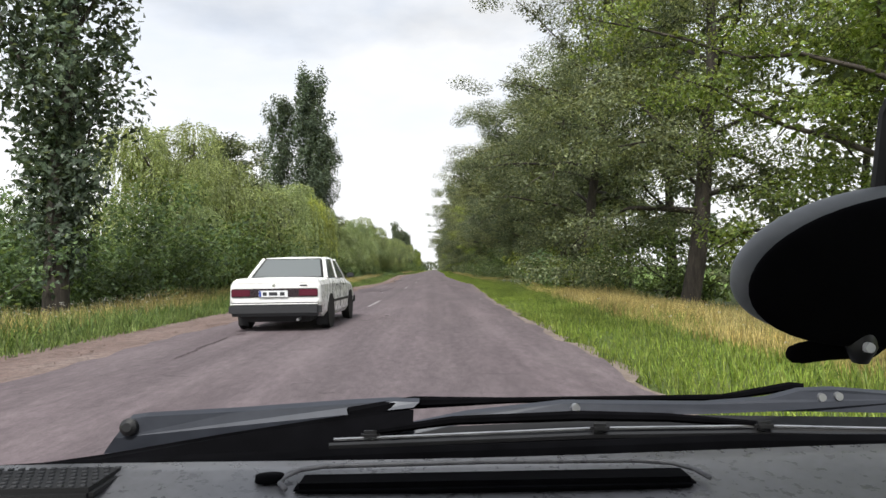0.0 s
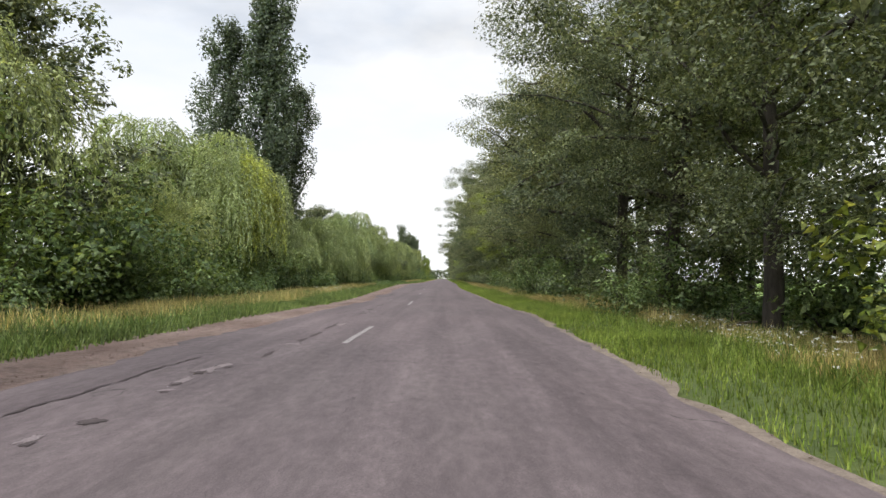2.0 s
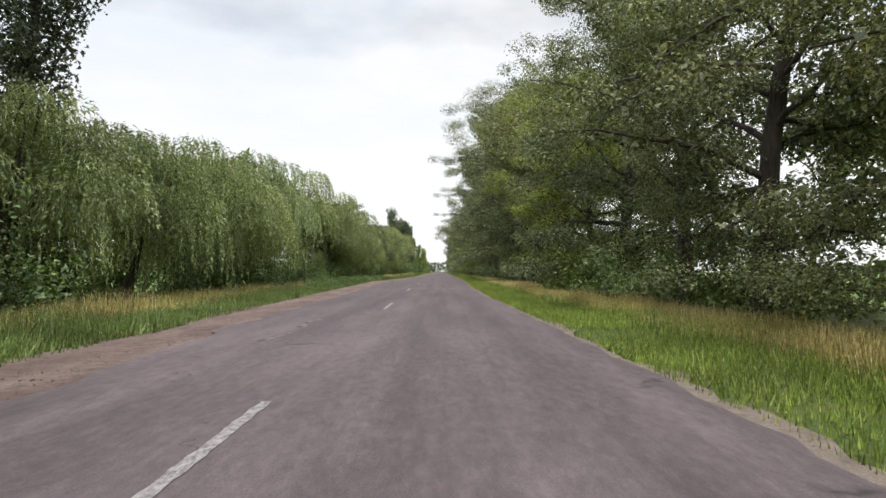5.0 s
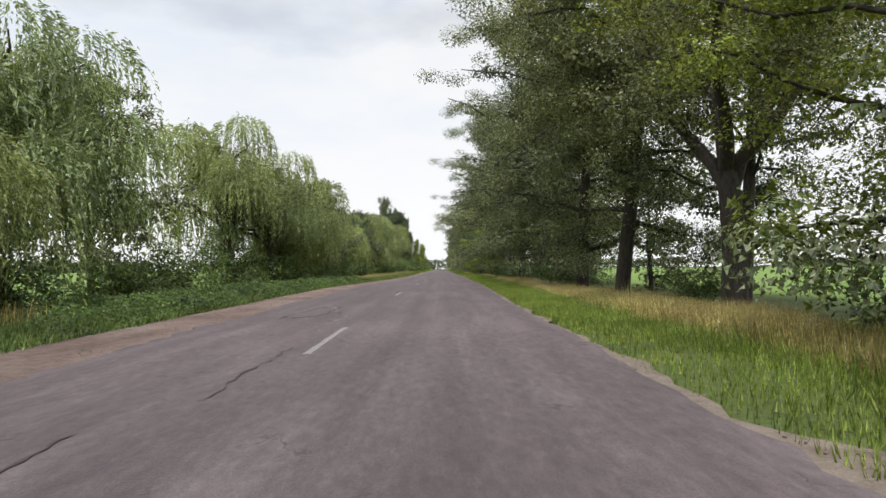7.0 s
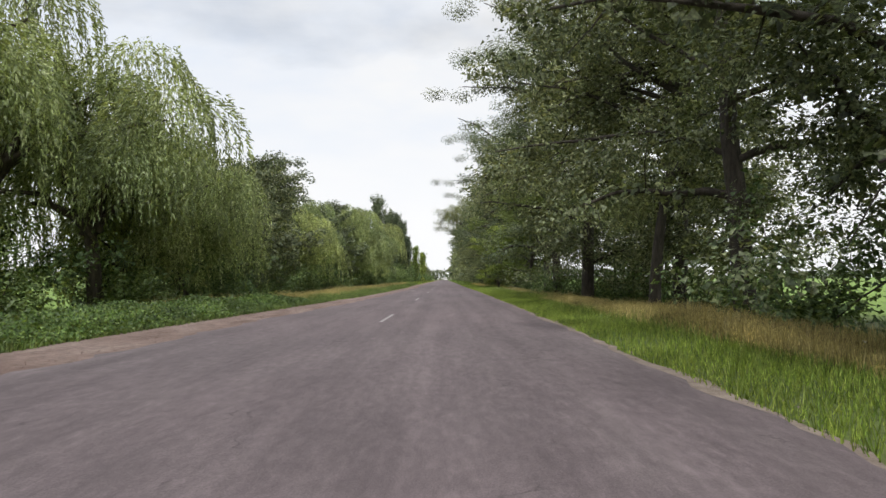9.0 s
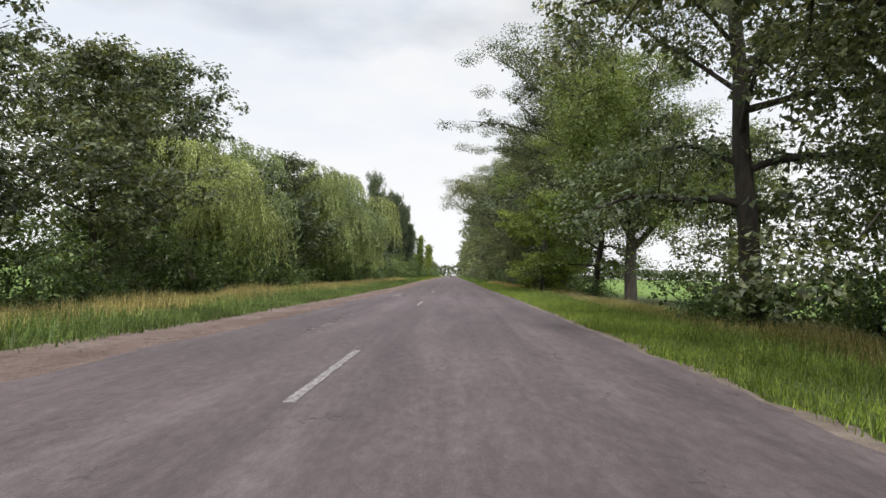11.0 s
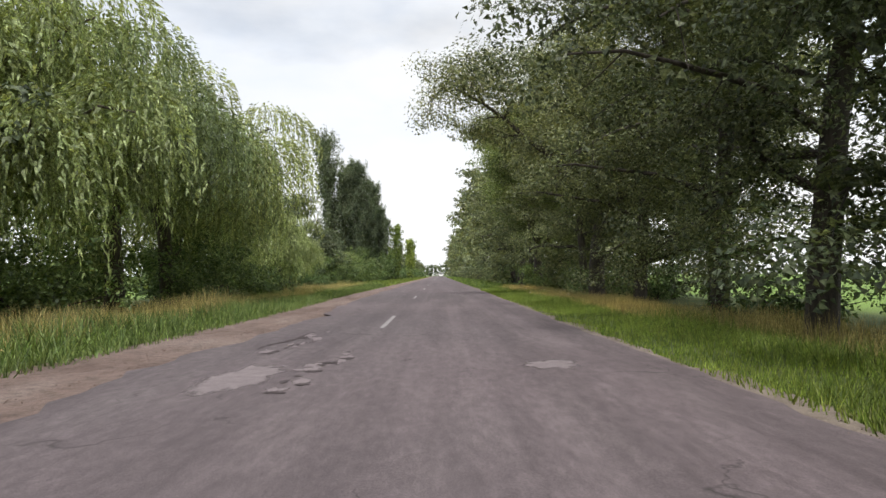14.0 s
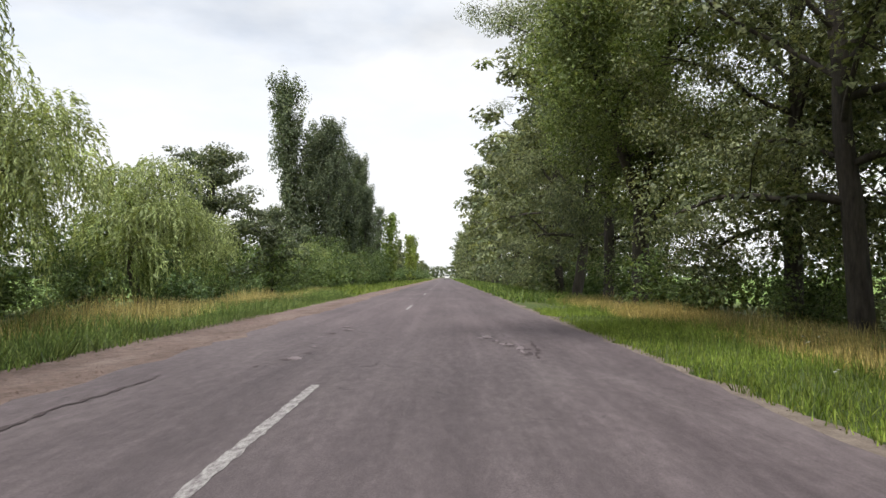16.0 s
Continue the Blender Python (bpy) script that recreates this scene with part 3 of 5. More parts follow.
def road_height(x, y):
    return 0.0 - 0.012 * (x - CENTRE) ** 2 * 0.25 + 0.012 * noise.noise((x * 0.5, y * 0.15, 1.0))


road = strip("road", left_edge, right_edge, road_height, ASPHALT, "worn mauve-grey asphalt road with cracks and patches")
tagged(road, category="road")
shoulder = strip("gravel_shoulder", lambda y: grass_left(y) - 0.5, lambda y: left_edge(y) + 0.15,
                 lambda x, y: -0.055 + 0.02 * noise.noise((x * 2, y * 1.1, 4)) - (0.05 if x < grass_left(y) - 0.2 else 0),
                 GRAVEL, "reddish gravel shoulder beside the asphalt")
tagged(shoulder, category="shoulder")
edge_strip = strip("crumbled_road_edge", lambda y: right_edge(y) - 0.1, lambda y: right_edge(y) + max(0.07, 0.2 + 0.45 * math.exp(-((y - 196) / 9) ** 2) + waver(y, 6.6, 0.3, 0.6) + waver(y, 2.3, 0.12, 1.7)),
                   lambda x, y: -0.062 + 0.015 * noise.noise((x * 3, y * 1.3, 2)), SAND, "crumbled sandy edge between asphalt and grass")
tagged(edge_strip, category="road edge")


def ground_sheet():
    xs = np.concatenate([[-2500, -900, -300, -120, -60, -35, -25], np.arange(-20, 20.1, 0.5), [25, 35, 60, 120, 300, 900, 2500]])
    ys = np.concatenate([[-2500, -900, -300], np.arange(-80, 380, 4.0), [420, 500, 650, 900, 1500, 3000, 4500]])
    v = []
    for y in ys:
        for x in xs:
            on_road = SHOULDER + bend_left(y) - 0.7 < x < RIGHT + bend_right(y) + 0.5
            z = -0.16 if on_road else -0.09 + 0.05 * noise.noise((x * 0.35, y * 0.2, 0.0)) + float(fall_away(x))
            v.append((x, y, z))
    cols = len(xs)
    i, j = np.meshgrid(np.arange(len(ys) - 1), np.arange(cols - 1), indexing="ij")
    q = np.stack([i * cols + j, i * cols + j + 1, (i + 1) * cols + j + 1, (i + 1) * cols + j], -1).reshape(-1, 4)
    return tagged(raw_mesh("ground", v, q, 4, MEADOW, None, "grassy verge and green fields beside the road"), category="ground", kind="structure")


ground = ground_sheet()


def blob(cx, cy, rx, ry, seed, z=0.006, points=44, bite=0.22):
    """A flat irregular patch that follows the road."""
    bm = bmesh.new()
    core = bm.verts.layers.float.new("core")
    ring, inner = [], []
    for k in range(points):
        a = 2 * math.pi * k / points
        r = 1 + bite * noise.noise((math.cos(a) * 1.7 + seed, math.sin(a) * 1.7, seed * 0.37)) * 2
        r += bite * 0.8 * noise.noise((math.cos(a) * 6 + seed, math.sin(a) * 6, seed * 0.7))
        x, y = cx + rx * r * math.cos(a), cy + ry * r * math.sin(a)
        ring.append(bm.verts.new((x, y, road_height(x, y) + z)))
        x, y = cx + (x - cx) * 0.55, cy + (y - cy) * 0.55
        inner.append(bm.verts.new((x, y, road_height(x, y) + z)))
        inner[-1][core] = 0.9
    for k in range(points):
        n = (k + 1) % points
        bm.faces.new((ring[k], ring[n], inner[n], inner[k]))
    bm.faces.new(inner)
    return bm


# centre line: worn dashes about 4 m long
DASH = 4.0
STARTS = [-12.0, 21.0, 41.0, 57.7, 76.0, 94.0, 113.2, 132.8, 152.0, 170.0, 188.6, 206.5, 223.4, 241.2, 261.3] + [280.0 + 18.6 * k for k in range(32)]
rng_line = random.Random(5)
for y0 in STARTS:
    bm = bmesh.new()
    steps = 40
    rows = []
    for i in range(steps + 1):
        y = y0 + DASH * i / steps
        w = 0.052 + rng_line.uniform(-0.012, 0.006)
        x = np.interp(y, (0, 22, 59, 90, 115, 135, 160, 190, 208, 225, 260), (-1.95, -1.98, -1.55, -1.9, -2.27, -2.4, -2.2, -1.95, -1.95, -1.97, -1.95)) + rng_line.uniform(-0.006, 0.006)
        rows.append((bm.verts.new((x - w, y, road_height(x, y) + 0.004)), bm.verts.new((x + w, y, road_height(x, y) + 0.004))))
    for (a, b), (c, d) in zip(rows, rows[1:]):
        bm.faces.new((a, b, d, c))
    part("centre_dash", bm, ROAD_PAINT, road, "worn white paint dash")

# worn spots in the old surface: pale flakes in loose runs along the lanes, with a dark break on one side that also
# paints the flake's shadow
rng_road = random.Random(17)


def broken_run(x, y, count, spread, step):
    for n in range(count):
        y += rng_road.uniform(0.3, 1.0) * step
        x += rng_road.uniform(-1, 1) * spread
        rx, ry, seed = rng_road.uniform(0.04, 0.15), rng_road.uniform(0.10, 0.42), rng_road.uniform(0, 90)
        if rng_road.random() < 0.65:
            part("asphalt_flake", blob(x, y, rx, ry, seed, 0.005, 22, 0.45), PALE_PATCH, road, "pale worn spot in the asphalt")
        if rng_road.random() < 0.75:
            part("pothole", blob(x + rng_road.uniform(-0.1, 0.1), y - ry * 0.8, rx * 0.7, ry * 0.4, seed + 3, 0.008, 18, 0.6), CRACK_AND_SHADE, road, "small dark break with painted shade at a flake's side")


for x, y, count, spread, step in ((-3.4, 12, 7, 0.12, 0.9), (-2.7, 30, 10, 0.10, 1.3), (-2.5, 50, 7, 0.12, 1.2), (-3.3, 60, 10, 0.25, 1.1), (-3.0, 84, 6, 0.12, 1.6),
                                  (-3.6, 100, 8, 0.25, 1.3), (-2.9, 116, 10, 0.22, 1.3), (-2.75, 132, 9, 0.06, 0.9), (-3.0, 158, 8, 0.18, 1.6), (-2.9, 176, 12, 0.30, 0.9), (-1.9, 191.8, 14, 0.12, 0.22),
                                  (-3.0, 196, 8, 0.25, 0.9), (-2.3, 215.4, 16, 0.10, 0.32), (-3.2, 218.5, 12, 0.16, 0.5), (-3.4, 228, 8, 0.25, 1.3), (0.5, 248, 9, 0.22, 0.6), (-3.0, 246, 9, 0.25, 1.2),
                                  (-3.2, 268, 10, 0.3, 1.8), (-1.2, 16, 4, 0.15, 0.4)):
    broken_run(x, y, count, spread, step)


def crack(x, y, length, wide, drift=0.0, seed=1.0):
    """A ragged dark crack that runs along the lane."""
    bm = bmesh.new()
    core = bm.verts.layers.float.new("core")
    rows, steps = [], int(length / 0.07)
    for i in range(steps + 1):
        f = i / steps
        cy = y + length * f
        cx = x + drift * f + 0.10 * noise.noise((cy * 1.1, seed, 0)) + 0.05 * noise.noise((cy * 5, seed, 4))
        w = wide * (0.15 + 0.85 * math.sin(math.pi * f) ** 0.5) * max(0.12, 0.75 + 1.1 * noise.noise((cy * 6, seed, 9)))
        z = road_height(cx, cy) + 0.007
        rows.append((bm.verts.new((cx - w, cy, z)), bm.verts.new((cx + w, cy, z))))
        rows[-1][0][core] = rows[-1][1][core] = 0.75
    for (a, b), (c, d) in zip(rows, rows[1:]):
        bm.faces.new((a, b, d, c))
    part("crack", bm, CRACK_AND_SHADE, road, "ragged dark crack along the lane")


for x, y, length, wide, drift in ((-3.55, 33.5, 5.4, 0.028, 0.16), (-3.24, 49.9, 2.2, 0.03, 0.05), (-4.16, 56.6, 3.4, 0.03, -0.06), (-3.45, 129.5, 6.0, 0.045, 0.02), (-4.3, 136.6, 3.2, 0.03, -0.16),
                                  (-3.62, 194.0, 1.9, 0.05, 0.75), (-3.25, 198.6, 1.6, 0.07, 0.1), (-3.1, 104.0, 5.0, 0.025, 0.2), (-2.5, 110.0, 4.0, 0.02, -0.1), (-3.9, 160.0, 5.0, 0.025, 0.1),
                                  (-3.5, 219.2, 3.2, 0.05, 0.35), (0.6, 247.6, 2.6, 0.04, 0.2), (-4.0, 240.0, 6.0, 0.03, 0.2), (-4.2, 68.0, 6.0, 0.025, -0.3), (-3.3, 9.0, 3.0, 0.03, -0.2),
                                  (-2.56, 38.9, 0.8, 0.05, 0.03), (-2.52, 41.1, 0.7, 0.06, 0.0), (-2.56, 42.1, 1.1, 0.06, 0.03), (-2.62, 44.1, 1.6, 0.06, 0.02),
                                  (-2.6, 50.0, 0.7, 0.05, 0.2), (-2.55, 52.75, 0.7, 0.11, 0.02), (-2.62, 55.9, 2.2, 0.05, 0.03)):
    crack(x, y, length, wide, drift, x * 7 + y)
# wide worn areas, pale and faded
for x, y, rx, ry, look_of in ((-2.55, 40.75, 0.16, 0.2, PALE_PATCH), (-2.48, 45.6, 0.15, 0.65, PALE_PATCH), (-2.72, 52.6, 0.2, 0.22, PALE_PATCH), (-2.66, 63.4, 0.12, 0.5, PALE_PATCH),
                              (-2.46, 50.45, 0.2, 0.22, PALE_PATCH), (-2.5, 51.9, 0.24, 0.3, PALE_PATCH), (-2.6, 55.5, 0.14, 0.4, PALE_PATCH), (-4.5, 137.0, 0.1, 0.9, PALE_PATCH), (-3.5, 200.0, 0.3, 3.4, PALE_PATCH),
                              (-2.5, 200.0, 0.22, 0.25, PALE_PATCH), (-2.05, 196.9, 0.22, 0.2, PALE_PATCH), (-2.9, 216.4, 0.4, 1.3, PALE_PATCH), (0.6, 217.5, 0.4, 0.5, PALE_PATCH),
                              (-3.6, 23.0, 0.4, 3.0, DARK_PATCH), (-3.8, 72.0, 0.5, 3.4, DARK_PATCH), (-3.7, 122.0, 0.45, 3.0, DARK_PATCH)):
    part("asphalt_patch", blob(x, y, rx, ry, x * 3 + y, 0.004, 44, 0.35), look_of, road, "pale worn patch" if look_of is PALE_PATCH else "faded asphalt repair")

# loose stones along both edges
def stones(name, seed, count, xs, material, label):
    rng = np.random.default_rng(seed)
    v, f = [], []
    for k in range(count):
        y = rng.uniform(0, 300)
        x = xs(y) + rng.normal() * 0.22
        r = rng.uniform(0.006, 0.019)
        base = np.array([x, y, -0.045 if x < -3 else -0.055])
        corner = unit(rng.normal(size=(6, 3)) * 0.25 + np.array([[1, 0, 0], [-1, 0, 0], [0, 1, 0], [0, -1, 0], [0, 0, 1], [0, 0, -1]])) * r * np.array([1, 1, 0.7])
        n = len(v) * 6
        v.append(base + corner)
        for a, b in ((0, 2), (2, 1), (1, 3), (3, 0)):
            f += [(n + a, n + b, n + 4), (n + b, n + a, n + 5)]
    return tagged(raw_mesh(name, np.concatenate(v), f, 3, material, None, label), category="stones", kind="stuff")


stones("loose_gravel", 71, 3600, lambda y: left_edge(y) - 0.45, GRAVEL, "loose gravel on the shoulder")
stones("loose_gravel", 72, 1500, lambda y: right_edge(y) + 0.1, SAND, "loose gravel along the crumbled road edge")

# ---- planting ----
RIGHT_KINDS = [
    broadleaf("roadside_tree", 11, 17.0, 5.8, 2.2, 58000, 0.175, ASH_LEAF, "tall broadleaf tree with grey-green crown on the grassy verge", boughs=32, fine=-1, open_side=0.3),
    broadleaf("roadside_tree", 12, 15.0, 5.4, 2.4, 54000, 0.175, ASH_LEAF, "broad leafy tree with dark forked trunk on the verge", boughs=28, fine=-1, open_side=0.3),
    broadleaf("roadside_tree", 13, 18.5, 5.9, 2.8, 58000, 0.18, ASH_LEAF, "very tall broadleaf tree with hanging leafy boughs", boughs=34, fine=-1, open_side=0.3),
    broadleaf("roadside_tree", 14, 13.0, 5.0, 1.8, 44000, 0.165, BRIGHT_LEAF, "lighter green leafy tree between taller ones", boughs=28, fine=-1, open_side=0.3),
    broadleaf("roadside_tree", 18, 13.5, 4.8, 4.0, 36000, 0.165, ASH_LEAF, "leaning tree with leafy limbs over the road", boughs=20, over=11),
]
WILLOW_KINDS = [
    willow("weeping_willow", 21, 10.0, 4.6, 1450, WILLOW_LEAF, "weeping willow with long hanging pale green strands"),
    willow("weeping_willow", 22, 9.0, 4.8, 1450, WILLOW_LEAF, "wide weeping willow hanging down to the grass"),
    willow("weeping_willow", 23, 12.4, 6.8, 1650, OLD_WILLOW_LEAF, "gnarled open weeping willow with bare arching boughs", low=2.4, domes=15, ragged=1.0),
    willow("weeping_willow", 24, 11.0, 4.8, 1900, WILLOW_LEAF, "weeping willow with some yellowed hanging strands", yellow=(3.7, -1.7, 1.6)),
]
POPLAR_KINDS = [
    poplar("lombardy_poplar", 31, 23.5, 2.9, 26000, 0.24, "tall dark green columnar poplar"),
    poplar("lombardy_poplar", 32, 21.0, 2.5, 26000, 0.19, "tall narrow ragged poplar with upright limbs"),
]
LEFT_TREE = broadleaf("roadside_tree", 15, 10.0, 4.2, 0.8, 19000, 0.20, DARK_LEAF, "dense dark green tree among the willows", boughs=30)
BACK_TREE = broadleaf("roadside_tree", 19, 9.0, 4.6, 0.8, 6500, 0.27, ASH_LEAF, "lower broadleaf tree behind the front row", boughs=18)
OLD_KINDS = [
    forked_tree("roadside_tree", 51, 15.5, 6.2, 4.6, 88000, 0.135, ASH_LEAF, "old open tree with a thick forked trunk and heavy limbs"),
    forked_tree("roadside_tree", 52, 14.0, 6.0, 4.2, 125000, 0.135, LIMB_LEAF, "large bright-leaved tree with a dark forked trunk beside the field", twiggy=4),
    forked_tree("roadside_tree", 53, 15.0, 6.4, 4.0, 88000, 0.135, ASH_LEAF, "old tree with a long crooked limb hanging over the road", reach_left=0.5),
]
DEEP_TREE = broadleaf("roadside_tree", 17, 17.5, 5.4, 2.0, 56000, 0.175, DEEP_LEAF, "tall dense dark green tree with tufted boughs", boughs=34, fine=-1, open_side=0.3)
YOUNG_TREE = broadleaf("young_tree", 54, 6.0, 2.8, 0.5, 19000, 0.13, BRIGHT_LEAF, "small bright green tree at the edge of the grass", boughs=22)
SPINDLE = poplar("lombardy_poplar", 34, 11.0, 1.5, 5000, 0.26, "small light green columnar tree", BRIGHT_LEAF)
BUSH_KINDS = [
    bush("bush", 41, 2.6, 1.9, 2800, 0.145, BUSH_LEAF, "leafy green bush under the roadside trees"),
    bush("bush", 42, 3.6, 2.2, 3700, 0.132, BUSH_LEAF, "tall tangled green bush at the verge"),
    bush("bush", 43, 5.4, 3.4, 6400, 0.19, BUSH_LEAF, "dense dark shrub behind the roadside trees"),
]
BRIGHT_BUSH = bush("bush", 44, 3.4, 2.1, 5200, 0.13, BRIGHT_LEAF, "young bright green shrub on the verge")
MID_TREE = broadleaf("roadside_tree", 20, 18.0, 6.0, 1.6, 9000, 0.40, ASH_LEAF, "tall broadleaf tree in the roadside row", boughs=26, open_side=0.3)
FAR_KINDS = [
    broadleaf("roadside_tree", 16, 18.0, 6.4, 1.5, 3200, 0.62, ASH_LEAF, "distant broadleaf tree in the roadside row", boughs=16),
    poplar("lombardy_poplar", 33, 20.0, 2.4, 3200, 0.55, "distant narrow poplar in the roadside row"),
]

# right side: x, y, kind, size (5 to 7: the old forked trees)
ROW_RIGHT_1 = [(10.6, 15.5, 3, 1.0), (8.8, 24.5, 2, 1.0), (11.4, 34, 1, 1.0), (8.6, 40, 8, 1.05), (8.9, 49, 1, 1.05), (8.6, 58, 2, 1.0), (11.6, 58.5, 0, 0.95),
               (9.0, 66, 8, 1.05), (11.8, 71.3, 5, 1.0), (8.8, 76.8, 1, 1.05), (9.0, 85, 2, 0.95), (8.6, 94, 8, 1.05), (9.2, 102, 1, 1.1)]
ROW_RIGHT_2 = [(8.4, 110, 2, 1.0), (8.6, 115.5, 3, 0.95), (9.6, 128.5, 5, 1.08), (11.6, 132.5, 0, 0.95), (7.8, 137, 2, 1.05), (7.8, 146, 8, 1.2), (7.8, 154, 1, 1.2),
               (7.6, 162, 4, 1.0), (10.2, 167, 0, 1.05), (7.4, 174, 8, 1.15), (7.2, 183, 1, 1.1), (9.8, 206, 6, 0.95), (8.6, 210.5, 3, 0.98), (7.6, 218.5, 8, 1.22), (7.4, 224, 8, 1.1)]
ROW_RIGHT_3 = [(8.8, 233, 8, 1.05), (10.6, 238, 1, 1.0), (8.2, 240.5, 8, 1.0), (7.6, 246.5, 7, 1.05), (8.4, 253.5, 1, 1.0), (9.8, 259.5, 0, 0.95), (7.4, 267, 6, 0.98),
               (7.8, 275, 1, 1.15), (7.4, 282, 2, 1.0)]
RIGHT_ALL = RIGHT_KINDS + OLD_KINDS + [DEEP_TREE]
rng_trees = random.Random(8)
for rows in (ROW_RIGHT_1, ROW_RIGHT_2, ROW_RIGHT_3):
    for x, y, k, size in rows:
        planted(RIGHT_ALL[k], x, y, size, rng_trees.uniform(-12, 12) if k in (4, 7) else rng_trees.uniform(-40, 40), 1.0 if rows is ROW_RIGHT_1 or k > 2 else 1.14)
planted(YOUNG_TREE, 5.4, 213.0, 1.12)
planted(BACK_TREE, 18.5, 213.0, 1.15)

for x, y, size in ((7.8, 290, 1.0), (8.2, 300, 0.98), (8.4, 311, 1.0), (8.0, 322, 1.02)):
    planted(MID_TREE, x, y, size, 9.0 * y)


def field_seen(y):
    """Where one looks out between the trunks on the right to the field."""
    return any(a < y < b for a, b in ((29, 47), (66, 92), (125, 147), (154, 163), (188, 226), (230, 249), (264, 281)))


# a second, thinner row behind the first
for k in range(34):
    y = 22 + 9.2 * k + rng_trees.uniform(-2, 2)
    if not field_seen(y):
        planted(BACK_TREE, 13.8 + rng_trees.uniform(-1.0, 1.2), y, rng_trees.uniform(0.85, 1.12), rng_trees.uniform(0, 360))

# left side: w willow, p poplar, t tree, b bush
ROW_LEFT_1 = [("p", -11.2, 21, 1, 1.1), ("b", -12.6, 29, 2, 0.95), ("b", -13.4, 36, 2, 1.1), ("w", -13.0, 40, 0, 0.55), ("w", -15.6, 46, 2, 0.92), ("t", -16.4, 55.5, 0, 1.2), ("b", -13.2, 47, 2, 1.1),
              ("b", -12.6, 56, 2, 0.95), ("w", -13.4, 64, 1, 0.66), ("w", -19.2, 77, 0, 1.22), ("w", -14.2, 75.5, 3, 1.0), ("w", -17.6, 86, 0, 1.2), ("w", -12.6, 88, 1, 0.66),
              ("p", -15.9, 90.2, 0, 1.14), ("p", -20.6, 91.6, 1, 1.13), ("p", -16.2, 100.2, 1, 0.98)]
ROW_LEFT_2 = [("w", -12.2, 96, 1, 0.76), ("w", -12.8, 104, 0, 0.78), ("w", -12.4, 112, 1, 0.9), ("w", -15.6, 121, 0, 0.9), ("w", -12.0, 118, 1, 0.8), ("w", -14.2, 128, 0, 1.05), ("t", -21.5, 146.5, 0, 1.3),
              ("w", -16.0, 159.5, 2, 1.1), ("w", -13.4, 162, 2, 0.8), ("w", -12.8, 164, 1, 0.62), ("w", -12.2, 169, 1, 0.85), ("t", -16.6, 175, 0, 0.95), ("t", -14.6, 182.5, 0, 0.92), ("t", -15.2, 192.5, 0, 1.05)]
ROW_LEFT_3 = [("w", -13.5, 202, 1, 0.9), ("t", -18.6, 206.5, 0, 1.42), ("w", -16.8, 215, 0, 1.12), ("t", -15.2, 223.8, 0, 1.12), ("w", -13.0, 230, 0, 1.15), ("w", -13.0, 237.5, 2, 0.98), ("w", -13.2, 244, 2, 1.0),
              ("w", -15.0, 250.5, 2, 0.85), ("w", -15.2, 260, 1, 0.97), ("w", -13.0, 269, 1, 0.72), ("w", -13.6, 276, 1, 0.6), ("t", -16.6, 286.2, 0, 1.03), ("t", -14.4, 294, 0, 0.7)]
ROW_LEFT_4 = [("p", -16.4, 310, 0, 0.92), ("p", -13.7, 313, 1, 0.86), ("p", -15.2, 312, 1, 0.78), ("p", -13.9, 317.5, 0, 0.72), ("p", -13.2, 327, 0, 0.74), ("p", -14.2, 322, 0, 0.82), ("p", -13.0, 334, 1, 0.84), ("p", -11.6, 331, 1, 0.63), ("p", -12.6, 344, 0, 0.70), ("p", -12.4, 356, 1, 0.62),
              ("b", -12.4, 298, 2, 0.9), ("b", -12.0, 306, 2, 0.95), ("w", -12.4, 303, 1, 0.5), ("b", -11.6, 314, 2, 0.9), ("w", -11.0, 321, 1, 0.45), ("b", -11.4, 328, 2, 0.85)]
KINDS = {"w": WILLOW_KINDS, "p": POPLAR_KINDS, "t": [LEFT_TREE], "b": BUSH_KINDS}
for rows in (ROW_LEFT_1, ROW_LEFT_2, ROW_LEFT_3, ROW_LEFT_4):
    for kind, x, y, k, size in rows:
        planted(KINDS[kind][k], x - (1.0 if kind == "w" else 0), y, size, 0 if (kind, k) == ("w", 3) else rng_trees.uniform(-50, 50))
for x, y, size in ((-9.6, 351, 1.0), (-8.6, 392, 0.9), (-9.4, 430, 1.1)):
    planted(SPINDLE, x, y, size, 30.0 * y)

# bushes under both rows
for k in range(48):
    y = 14 + 6.5 * k + rng_trees.uniform(-2.5, 2.5)
    if y < 31 or field_seen(y) and k % 3:
        continue
    planted(BUSH_KINDS[k % 2], (7.4 if 150 < y < 170 or 256 < y < 275 else 8.2) + rng_trees.uniform(-1.2, 2.0), y, rng_trees.uniform(0.7, 1.15), rng_trees.uniform(0, 360))
for k in range(40):
    y = 24 + 7.6 * k + rng_trees.uniform(-2, 2)
    if not 134 < y < 157:
        planted(BUSH_KINDS[k % 2], -11.6 + rng_trees.uniform(-2.4, 1.0), y, rng_trees.uniform(0.7, 1.15), rng_trees.uniform(0, 360))

for k in range(44):
    y = 26 + 7.0 * k + rng_trees.uniform(-2, 2)
    if not 132 < y < 158:
        planted(BUSH_KINDS[2], -16.5 + rng_trees.uniform(-1.5, 1.0), y, rng_trees.uniform(0.75, 1.25), rng_trees.uniform(0, 360))
for k in range(30):
    y = 20 + 9.6 * k + rng_trees.uniform(-2, 2)
    if not field_seen(y):
        planted(BUSH_KINDS[1], 11.4 + rng_trees.uniform(-0.8, 0.8), y, rng_trees.uniform(1.2, 1.6), rng_trees.uniform(0, 360))
